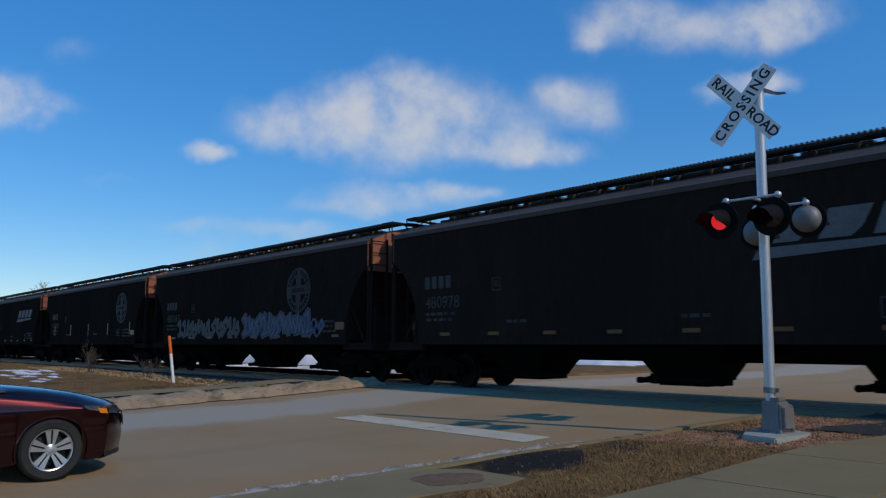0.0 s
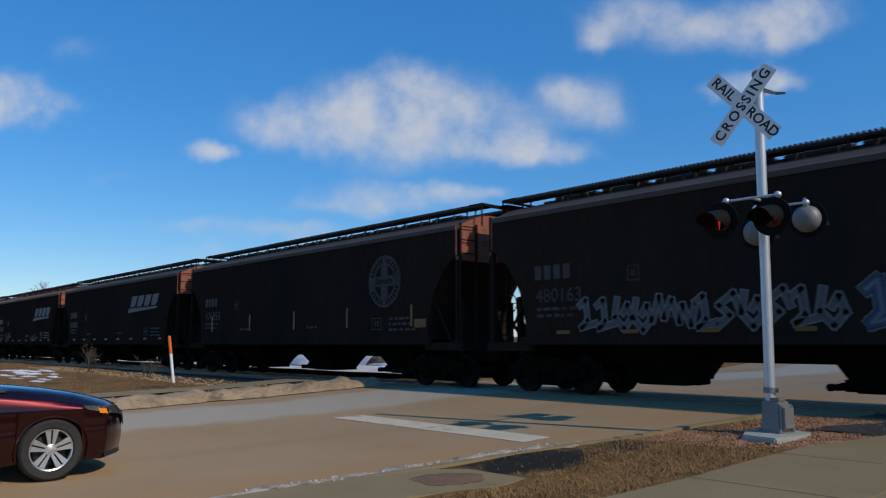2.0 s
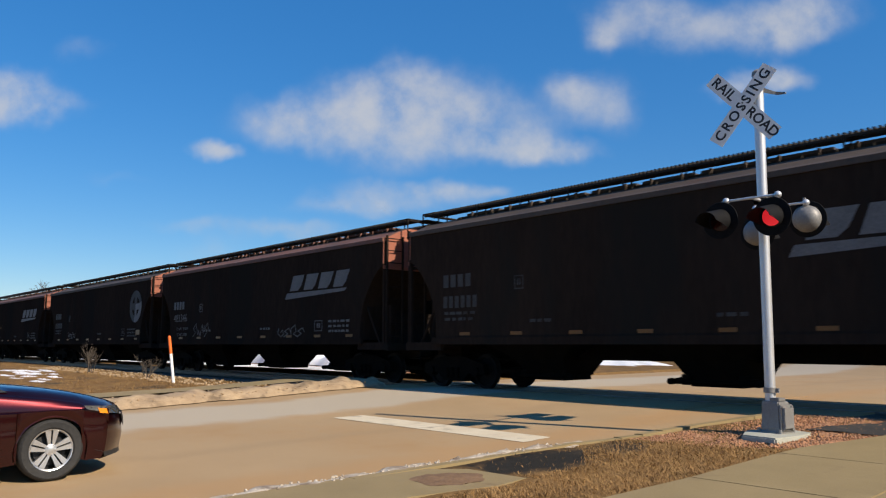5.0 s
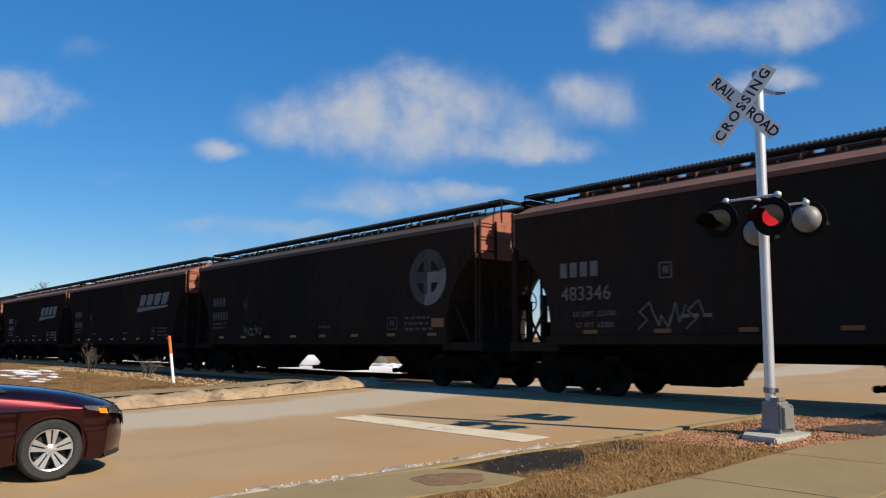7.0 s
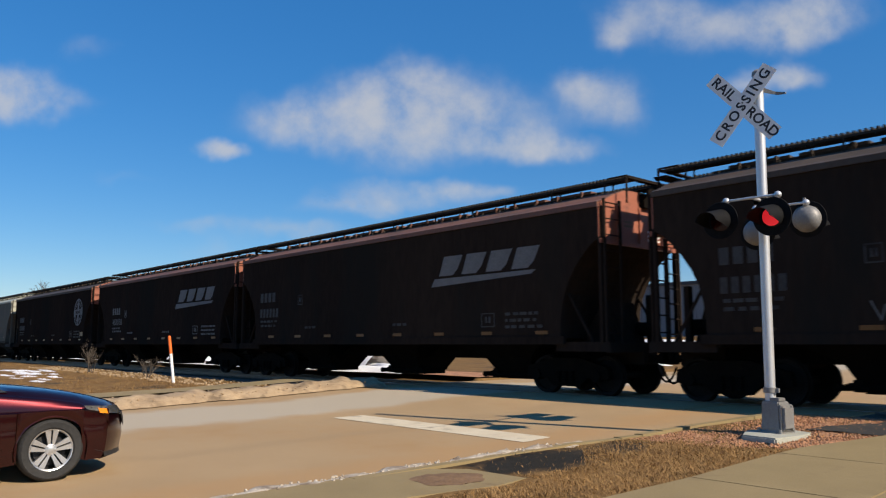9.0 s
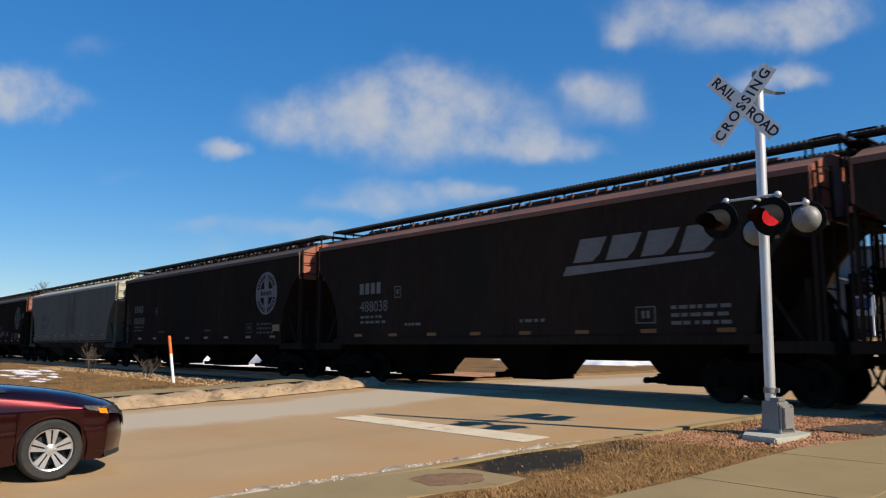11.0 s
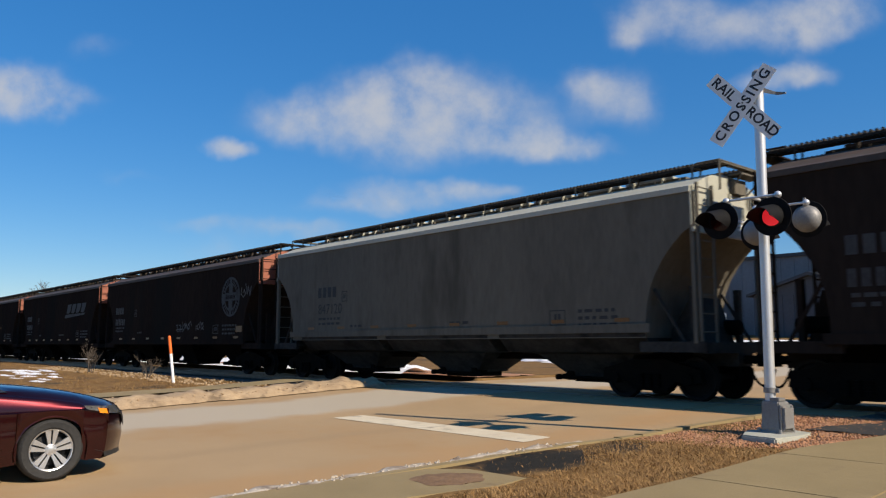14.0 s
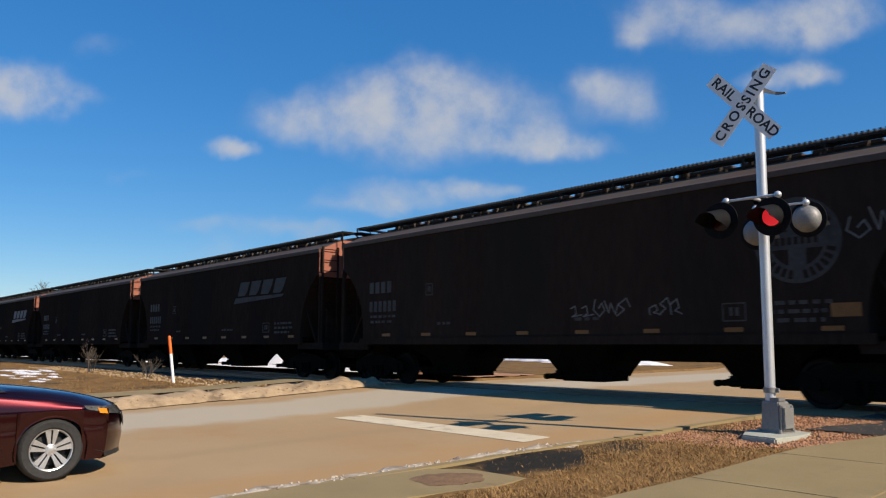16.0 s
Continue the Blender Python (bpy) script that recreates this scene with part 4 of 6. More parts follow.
NORMAL, SHORT = 16.95, 16.2
BROWN_LABEL = "dirty brown three-bay covered hopper wagon on the rails"
TRAIN = [
    dict(front=17.3, L=NORMAL, sign="roundel", label=BROWN_LABEL),
    dict(front=-0.9, L=NORMAL, shift=-0.2, sign="swoosh", number="480978", label="dirty brown hopper wagon with a slanted white emblem"),
    dict(front=-19.19, L=NORMAL, shift=-1.8, sign="roundel", faint=True, number="480163", label="brown hopper wagon with a roundel and blue and grey graffiti",
         spray=[("fat", -14.2, 1.50, 12, 0.52, 0.66, ((0.17, M_GRAFWHITE), (0.11, M_GRAFGREY)), 3), ("fat", -8.1, 1.5, 10, 0.54, 0.76, ((0.27, M_GRAFWHITE), (0.22, M_LETTER), (0.17, M_GRAFBLUE), (0.06, M_GRAFWHITE)), 8),
                ("fat", -3.3, 1.5, 1, 0.9, 0.45, ((0.30, M_GRAFWHITE), (0.2, M_GRAFBLUE)), 2)]),
    dict(front=-37.55, L=NORMAL, shift=-0.9, sign="roundel", faint=True, number="476850", tall=True, upright=True, strips=5, label="brown hopper wagon with roundel and upright yellow strips"),
    dict(front=-56.12, L=NORMAL, shift=-0.3, sign="swoosh", tall=True, label="brown hopper wagon with a slanted emblem and raised walkway"),
    dict(front=-74.4, L=NORMAL, ruddy=True, sign="swoosh", clean=True, number="483346", data=("LD LMT  223700", "LT WT  62300"), label="brown hopper wagon with slanted emblem and small white tags",
         spray=[("tag", -13.4, 1.5, 4, 0.42, 0.75, 38), ("tag", -6.2, 1.45, 4, 0.5, 0.6, 33)]),
    dict(front=-92.8, L=NORMAL, shift=0.35, sign="patched", tall=True, label="brown hopper wagon with a half-overpainted roundel",
         spray=[("tag", -12.8, 1.5, 3, 0.5, 0.6, 41)]),
    dict(front=-111.2, L=NORMAL, ruddy=True, sign="swoosh", tall=True, label="brown hopper wagon with slanted emblem and orange-brown end"),
    dict(front=-128.9, L=SHORT, mark=2.35, ruddy=True, sign="swoosh", clean=True, number="488038", tall=True, label="brown hopper wagon with a clean white number"),
    dict(front=-146.45, L=NORMAL, sign="roundel", label="dark brown hopper wagon with a large white roundel"),
    dict(front=-164.9, L=NORMAL - 0.4, mark=2.7, grey=True, sign="", number="847120", label="weathered light grey covered hopper wagon on the rails"),
    # faint emblem: shade on this side is put into its colour
    dict(front=-182.93, L=NORMAL - 0.2, sign="roundel", faint=True, label="brown hopper wagon with a roundel and white scrawled tags",
         spray=[("tag", -7.5, 1.8, 5, 0.36, 0.5, 51), ("tag", -5.4, 1.8, 3, 0.28, 0.45, 52), ("tag", -1.4, 3.0, 2, 0.45, 0.75, 53)]),
    dict(front=-201.15, L=SHORT, shift=-0.4, sign="swoosh", faint=True, label="brown hopper wagon with a faded slanted emblem"),
    dict(front=-218.75, L=NORMAL, sign="", label=BROWN_LABEL),
    dict(front=-237.0, L=NORMAL, sign="swoosh", label=BROWN_LABEL),
    dict(front=-255.4, L=NORMAL, sign="roundel", label=BROWN_LABEL),
]
WAGONS, WHEELS = [], []
for i, spec in enumerate(TRAIN):
    spec = dict(spec)
    text = spec.pop("label")
    root, wheels = hopper_wagon(text, brake_front=i % 3 != 1, **spec)
    WAGONS.append((root, spec["front"]))
    WHEELS += wheels


# ---- level crossing signal ----
MAST = (-5.077, 10.706)
LAMP_DISCS = []


def thing_part(name, parent, at, label=""):
    ob = new(name)
    ob.parent, ob.matrix_basis = parent, at
    return ob


def crossing_signal():
    base_z = ground_z(*MAST) - 0.02
    root = thing("crossing_signal", "aluminium crossing signal mast with crossbuck and hooded red lamps", "railway signal", pose(*MAST, base_z, 0, 0.75, 0))
    bm = bm_new()
    prism(bm, [(-0.34, -0.10), (-0.13, -0.62), (0.38, -0.70), (0.48, -0.1), (0.42, 0.34), (0.1, 0.5), (-0.28, 0.34)], "z", -0.12, 0.10)
    part("foundation", bm, M_PALE, root, "low concrete foundation", bevel=0.02, at=pose(0, 0, 0, 0, -0.75, 0))
    bm = bm_new()                                                       # split junction base
    rings = []
    for z, w in ((0.03, 0.185), (0.06, 0.185), (0.08, 0.138), (0.15, 0.142), (0.17, 0.136), (0.47, 0.130), (0.485, 0.11)):
        rings.append([(-w, -w, z), (w, -w, z), (w, w, z), (-w, w, z)])
    loft(bm, rings)
    base = part("junction_base", bm, M_CAST, root, "silver cast junction base", bevel=0.012, at=pose(0.055, 0.02, 0.05, 0, 0, -7))
    bm = bm_new()
    box(bm, -0.14, 0.14, -0.03, 0.0, 0.0, 0.36)
    box(bm, -0.12, 0.10, -0.075, -0.03, 0.04, 0.32)
    box(bm, -0.10, 0.06, 0.02, 0.16, 0.405, 0.45)
    for x in (-0.11, 0.11):
        for z in (0.03, 0.33):
            rod(bm, (x, -0.05, z), (x, 0, z), 0.022, 8)
    part("cover", bm, M_CAST, base, bevel=0.004, at=pose(0.14, 0, 0.08, 0, 0, 90))
    for x in (-0.16, 0.16):
        for y in (-0.16, 0.16):
            bm = bm_new()
            rod(bm, (x, y, 0.02), (x, y, 0.11), 0.025, 8)
            part("bolt", bm, M_CAST, base)
    bm = bm_new()
    spin(bm, [(0.0, 0.5), (0.072, 0.5), (0.072, 5.27), (0.0, 5.27)], 28, "z")
    part("mast", bm, M_ALU, root, smooth=True)
    for z in (0.68, 3.28):
        bm = bm_new()
        spin(bm, [(0.072, z - 0.04), (0.088, z - 0.035), (0.088, z + 0.035), (0.072, z + 0.04)], 24, "z")
        box(bm, 0.07, 0.13, -0.02, 0.02, z - 0.03, z + 0.03)
        part("clamp", bm, M_CAST, root, smooth=True)
    bm = bm_new()
    spin(bm, [(0.0, 5.35), (0.04, 5.345), (0.08, 5.31), (0.085, 5.25), (0.07, 5.25)], 24, "z")
    part("cap", bm, M_CAST, root, smooth=True)
    bm = bm_new()                                                       # short bracket near the top
    loft(bm, [[(0.05, 0.0, 5.07), (0.05, 0.05, 5.07), (0.05, 0.05, 5.0), (0.05, 0.0, 5.0)], [(0.22, 0.08, 4.98), (0.22, 0.13, 4.98), (0.22, 0.13, 4.94), (0.22, 0.08, 4.94)],
              [(0.35, 0.10, 4.95), (0.35, 0.14, 4.95), (0.35, 0.14, 4.93), (0.35, 0.10, 4.93)]])
    part("top_bracket", bm, M_CAST, root)

    # crossbuck
    sign = thing_part("crossbuck", root, pose(-0.18, -0.13, 4.815, 0, 0, 12))
    for name, ang, words, lift in (("blade", -48.0, "RAIL  ROAD", 0.0), ("blade", 52.0, "CROSSING", -0.012)):
        bm = bm_new()
        box(bm, -0.655, 0.655, -0.004, 0.0, -0.117, 0.117)
        blade = part(name, bm, M_SIGN, sign, "white sign blade with black letters", at=pose(0, lift, 0, 0, -ang, 0))
        if words == "CROSSING":
            lettering("letters", words, 0.205, M_LETTER, blade, pose(0, -0.0055, 0, 90), 0.001, spacing=1.3, bold=0.0045)
        else:
            lettering("letters", "RAIL", 0.205, M_LETTER, blade, pose(-0.395, -0.0055, 0, 90), 0.001, spacing=1.03, bold=0.0045)
            lettering("letters", "ROAD", 0.205, M_LETTER, blade, pose(0.395, -0.0055, 0, 90), 0.001, spacing=0.98, bold=0.0045)
    bm = bm_new()
    box(bm, -0.02, 0.16, 0.0, 0.05, -0.03, 0.03)
    for z in (-0.2, 0.2):
        rod(bm, (0, -0.02, z * 0.2), (0, 0.05, z * 0.2), 0.015, 8)
    part("sign_clamp", bm, M_CAST, sign)

    # crossarms and four lamps
    for y in (-0.34, 0.56):
        bm = bm_new()
        rod(bm, (-0.4, y, 0), (0.4, y, 0), 0.019, 12)
        rod(bm, (0, 0, 0), (0, y, 0), 0.022, 10)
        for x in (-0.38, 0.38):
            ball(bm, (x, y, 0), 0.05)
        box(bm, -0.09, 0.09, -0.09, 0.09, -0.05, 0.05)
        part("crossarm", bm, M_ALU, root, smooth=True, at=pose(0, 0, 3.38))
    for sx in (-0.38, 0.38):
        for facing in (0, 180):
            y = -0.42 if facing == 0 else 0.66
            head = pose(sx - (0.055 if facing == 0 else 0.03), y, (3.09 if sx < 0 else 3.07) if facing == 0 else (3.02 if sx < 0 else 3.15), 0, 0, facing + (2 if facing == 0 else 3))
            bm = bm_new()                                               # bowl housing behind the background
            spin(bm, [(0.0, 0.19), (0.08, 0.185), (0.15, 0.15), (0.19, 0.09), (0.20, 0.02), (0.20, 0.0)], 32, "y")
            rod(bm, (0, 0.1, 0.15), (0, 0.09, 0.30), 0.025, 8)
            housing = part("lamp_housing", bm, M_CAST, root, "silver bowl lamp housing", smooth=True, at=head)
            bm = bm_new()
            spin(bm, [(0.155, -0.005), (0.266, -0.02), (0.271, -0.012), (0.266, -0.004), (0.155, 0.01)], 48, "y")
            part("background", bm, M_BLACK, housing, "round matt black background", smooth=True)
            bm = bm_new()                                               # hood: a tube cut away below
            rings = []
            for d in (0.0, 0.09, 0.18, 0.27, 0.36, 0.44):
                spread_a = 268 - d / 0.44 * 120
                ring = []
                for r in (0.168, 0.163):
                    for k in range(25):
                        a = radians(90 + (spread_a / 2) * (1 - 2 * k / 24) * (1 if r > 0.165 else -1))
                        ring.append((r * math.cos(a), -0.02 - d, r * math.sin(a) - d * 0.22))
                rings.append(ring)
            loft(bm, rings)
            part("hood", bm, M_BLACK, housing, "black hood over the lens", smooth=True)
            bm = bm_new()
            spin(bm, [(0.0, -0.012), (0.08, -0.010), (0.15, 0.0), (0.158, 0.01)], 32, "y")
            part("lens", bm, M_REDGLASS, housing, "dark red glass lens", smooth=True)
            if facing == 0:                                             # added two-sided disc, lit side and dark side: its turning stands for flashing
                flag = thing_part("lens_disc", housing, pose(0, 0.0, 0))
                bm = bm_new()
                spin(bm, [(0.0, -0.030), (0.07, -0.028), (0.132, -0.018), (0.132, -0.004), (0.0, -0.004)], 32, "y")
                me = mesh_of("lens_disc", bm, M_REDGLASS, True)
                me.materials.append(M_REDGLOW)
                bm2 = bmesh.new()
                bm2.from_mesh(me)
                for f in bm2.faces:
                    f.material_index = 1 if f.normal.y < -0.5 else 0
                bm2.to_mesh(me)
                bm2.free()
                bpy.data.objects.remove(flag)
                flag = new("lens_disc", me)
                flag.parent = housing
                flag.matrix_basis = pose(0, 0, 0)
                tagged(flag, "added red disc that turns to flash, lit on one side")
                LAMP_DISCS.append((flag, sx))
    return root


crossing_signal()


# ---- the waiting car ----
def sedan():
    root = thing("sedan", "dark maroon saloon car waiting at the stop line", "car", pose(-10.12, 3.47, ground_z(-10, 2.5) + 0.0, 0, 0, 90))
    W = 0.915
    arch = lambda cx, r: [(cx + r * math.cos(radians(a)), 0.335 + r * math.sin(radians(a))) for a in range(200, -21, -11)]
    top = [(-0.10, 0.20), (-0.02, 0.28), (0.0, 0.42), (-0.015, 0.55), (-0.05, 0.64), (-0.12, 0.71), (-0.25, 0.765), (-0.45, 0.82), (-0.7, 0.875), (-1.0, 0.925),
           (-1.25, 0.955), (-1.5, 0.985), (-1.56, 1.0), (-2.8, 1.0), (-3.9, 1.01), (-4.4, 1.03), (-4.72, 0.98), (-4.84, 0.75), (-4.82, 0.42), (-4.7, 0.24)]
    bottom = [(-4.25, 0.2)] + arch(-3.76, 0.365) + [(-3.2, 0.19), (-1.5, 0.19)] + arch(-0.97, 0.365) + [(-0.5, 0.19)]
    outline = top + bottom
    bm = bm_new()
    rings = []
    for u in (-1.0, -0.985, -0.95, -0.85, -0.65, -0.35, 0, 0.35, 0.65, 0.85, 0.95, 0.985, 1.0):
        a = abs(u)
        ring = []
        for x, z in outline:
            z = z + 0.065 * max(0.0, min((z - 0.5) / 0.2, 1.0))
            front = max(0.0, 1 + x / 0.7)
            rear = max(0.0, 1 - (x + 4.85) / 0.6)
            xx = x - 0.40 * a ** 2.6 * front + 0.3 * a ** 3 * rear
            zz = z - (0.10 * a ** 5 + 0.02 * a * a) * max(0.0, min((z - 0.55) / 0.3, 1))
            waist = 1 - 0.045 * max(0.0, (0.45 - z) / 0.3) - 0.07 * max(0.0, (z - 0.72) / 0.3) * (a > 0.9)
            ring.append((xx, u * W * waist, zz))
        rings.append(ring)
    for end, grow in ((0, -1), (-1, 1)):                               # flanks swell to a crease above the wheel arches
        base_ring = list(rings[end])
        for f in (0.25, 0.5, 0.75, 0.97):
            ring = [(x, y + grow * (0.035 * math.sin(f * math.pi / 2)) , z + (0.76 - z) * f) for x, y, z in base_ring]
            if end == 0:
                rings.insert(0, ring)
            else:
                rings.append(ring)
    loft(bm, rings)
    body = part("body", bm, M_MAROON, root, smooth=True)
    # flared lip round the front and rear arch
    for cx in (-0.97, -3.76):
        for s in (-1, 1):
            bm = bm_new()
            ring = []
            for a in range(194, -15, -8):
                c, q = math.cos(radians(a)), math.sin(radians(a))
                ring.append([(cx + 0.362 * c, s * (W * 0.965), 0.335 + 0.362 * q), (cx + 0.362 * c, s * (W + 0.006), 0.335 + 0.362 * q),
                             (cx + 0.376 * c, s * (W + 0.003), 0.335 + 0.376 * q), (cx + 0.385 * c, s * (W * 0.965), 0.335 + 0.385 * q)])
            loft(bm, ring)
            part("arch_lip", bm, M_MAROON, body, smooth=True)
    bm = bm_new()                                                       # wheel wells, dark
    for cx in (-0.97, -3.76):
        for s in (-1, 1):
            ring = []
            for a in range(200, -21, -10):
                c, q = math.cos(radians(a)), math.sin(radians(a))
                ring.append([(cx + 0.372 * c, s * 0.9, 0.335 + 0.372 * q), (cx + 0.372 * c, s * 0.5, 0.335 + 0.372 * q)])
            loft(bm, ring, cap=False, closed=False)
    part("wheel_well", bm, M_PLASTIC, root)
    # cabin
    bm = bm_new()
    rings = []
    for z, x0, x1, w in ((0.97, -1.42, -4.35, 0.80), (1.2, -1.9, -4.05, 0.74), (1.40, -2.38, -3.7, 0.65), (1.455, -2.7, -3.4, 0.5)):
        rings.append([(x0, -w, z), (x0 + 0.06, 0, z), (x0, w, z), (x1, w, z), (x1 - 0.05, 0, z), (x1, -w, z)])
    loft(bm, rings)
    part("cabin_glass", bm, M_TINT, root, "tinted glass cabin", smooth=True)
    bm = bm_new()
    loft(bm, [[(x, y * 0.62, 1.462 - 0.04 * abs(y) ** 2 - 0.05 * abs((x + 3.05) / 0.7) ** 3) for y in (-1.02, -0.5, 0, 0.5, 1.02)] for x in (-2.4, -2.7, -3.05, -3.4, -3.7)], cap=False, closed=False)
    part("roof", bm, M_MAROON, root, smooth=True)
    for s in (-1, 1):
        for x0 in (-1.55, -2.62, -3.5):                                 # door gaps
            bm = bm_new()
            box(bm, x0 - 0.006, x0 + 0.006, s * W * 0.9, s * (W + 0.036), 0.24, 0.98)
            part("door_gap", bm, M_PLASTIC, body)
        bm = bm_new()                                                   # wing mirror
        ball(bm, (-1.78, s * 1.02, 1.03), 0.12, (0.7, 1.0, 0.7))
        rod(bm, (-1.78, s * 0.86, 0.98), (-1.78, s * 0.98, 1.0), 0.03)
        part("wing_mirror", bm, M_MAROON, root, smooth=True)

        def skin(u, z):                                                 # corner of the nose, from the front (u < 1) round to the flank
            front = 1.0
            if u <= 1:
                lead = lerp(z, (0.2, 0.42, 0.55, 0.70, 0.775, 0.83), (-0.10, 0.0, -0.01, -0.05, -0.12, -0.25))
                fr = max(0.0, 1 + lead / 0.7)
                return (lead - 0.40 * u ** 2.6 * fr + 0.012, s * (u * W + 0.03 * u ** 4), z)
            lead = lerp(z, (0.2, 0.42, 0.55, 0.70, 0.775, 0.83), (-0.10, 0.0, -0.01, -0.05, -0.12, -0.25))
            return (lead - 0.40 * max(0.0, 1 + lead / 0.7) - (u - 1), s * (W + 0.03), z)

        for pname, us, zs, mat_, lab in (("headlamp", np.linspace(0.62, 1.20, 14), (0.655, 0.765, 0.735, 0.80), M_GLASS, "clear headlamp"),
                                         ("indicator", np.linspace(0.99, 1.08, 6), (0.70, 0.755, 0.712, 0.768), M_AMBER, "orange indicator lens")):
            bm = bm_new()
            rows = []
            for u in us:
                f = (u - us[0]) / (us[-1] - us[0])
                zl, zh = zs[0] + (zs[2] - zs[0]) * f, zs[1] + (zs[3] - zs[1]) * f
                if pname == "headlamp":
                    zl = zl + 0.06 * max(0, f - 0.6)
                rows.append([skin(u, zl + (zh - zl) * k / 4) for k in range(5)])
            out = 0.0 if pname == "headlamp" else 0.008
            rows = [[(x + out * 0.7, y + s * out, z) for x, y, z in r] for r in rows]
            loft(bm, rows, cap=False, closed=False)
            part(pname, bm, mat_, root, lab, smooth=True)
    bm = bm_new()                                                       # grille and lower lip
    rows = []
    for u in np.linspace(-0.62, 0.62, 15):
        rows.append([(0.012 - 0.40 * abs(u) ** 2.6 - dx, u * W, z) for z, dx in ((0.52, 0.005), (0.6, 0.012), (0.68, 0.035))])
    loft(bm, rows, cap=False, closed=False)
    part("grille", bm, M_PLASTIC, root, "black grille")
    bm = bm_new()
    rows = []
    for u in np.linspace(-0.98, 0.98, 25):
        x = -0.04 - 0.40 * abs(u) ** 2.6
        rows.append([(x - 0.10, u * W, 0.30), (x, u * W, 0.27), (x + 0.01, u * W, 0.215), (x - 0.12, u * W, 0.175)])
    loft(bm, rows, cap=False, closed=False)
    part("lower_lip", bm, M_PLASTIC, root, "black lower bumper lip")
    # wheels
    for cx in (-0.97, -3.76):
        for s in (-1, 1):
            wheel = thing_part("wheel", root, pose(cx, s * 0.80, 0.335, 0, 0, 0 if s < 0 else 180))
            bm = bm_new()
            spin(bm, [(0.222, -0.085), (0.24, -0.105), (0.30, -0.112), (0.325, -0.095), (0.335, -0.06), (0.336, 0.06), (0.325, 0.095), (0.235, 0.1)], 56, "y")
            part("tyre", bm, M_TYRE, wheel, "black tyre", smooth=True)
            bm = bm_new()
            spin(bm, [(0.205, -0.06), (0.213, -0.085), (0.224, -0.09), (0.228, -0.08), (0.218, -0.03)], 48, "y")
            part("rim", bm, M_ALLOY, wheel, "silver alloy rim", smooth=True)
            for k in range(5):                                          # twin spokes
                for d in (-15, 15):
                    bm = bm_new()
                    a0, a1 = radians(360 * k / 5 + 90 + d * 1.5), radians(360 * k / 5 + 90 + d * 0.72)
                    p = Vector((0.05 * math.cos(a0), 0, 0.05 * math.sin(a0)))
                    q = Vector((0.210 * math.cos(a1), 0, 0.210 * math.sin(a1)))
                    t = (q - p).normalized().cross(Vector((0, 1, 0)))
                    loft(bm, [[p + t * 0.012 + Vector((0, -0.075, 0)), p - t * 0.012 + Vector((0, -0.075, 0)), p - t * 0.012 + Vector((0, -0.04, 0)), p + t * 0.012 + Vector((0, -0.04, 0))],
                              [q + t * 0.03 + Vector((0, -0.088, 0)), q - t * 0.03 + Vector((0, -0.088, 0)), q - t * 0.03 + Vector((0, -0.05, 0)), q + t * 0.03 + Vector((0, -0.05, 0))]])
                    part("spoke", bm, M_ALLOY, wheel)
            bm = bm_new()
            spin(bm, [(0.0, -0.088), (0.028, -0.088), (0.062, -0.075), (0.066, -0.03), (0.0, -0.03)], 24, "y")
            for k in range(5):
                a = 2 * math.pi * k / 5
                rod(bm, (0.05 * math.cos(a), -0.09, 0.05 * math.sin(a)), (0.05 * math.cos(a), -0.05, 0.05 * math.sin(a)), 0.009, 6)
            part("hub", bm, M_ALLOY, wheel, smooth=True)
            # disc and barrel in black, painting in the shade between the spokes
            bm = bm_new()
            spin(bm, [(0.0, 0.0), (0.17, 0.0), (0.17, 0.02), (0.232, 0.03), (0.232, -0.05)], 32, "y")
            part("brake_disc", bm, M_PLASTIC, wheel)
    return root


sedan()


# ---- small roadside things ----
def marker_post():
    x, y = -26.03, 10.81
    z = verge_z(x, y)
    root = thing("marker_post", "white marker post with an orange top beside the footpath", "marker post", pose(x, y, z, 5.6, -5.6, 0))
    bm = bm_new()
    rod(bm, (0, 0, -0.2), (0, 0, 1.0), 0.05, 14)
    part("post", bm, M_WHITE, root, smooth=True)
    bm = bm_new()
    rod(bm, (0, 0, 1.0), (0, 0, 1.58), 0.053, 14)
    ball(bm, (0, 0, 1.58), 0.053)
    part("orange_top", bm, M_ORANGE, root, "orange plastic sleeve", smooth=True)


marker_post()


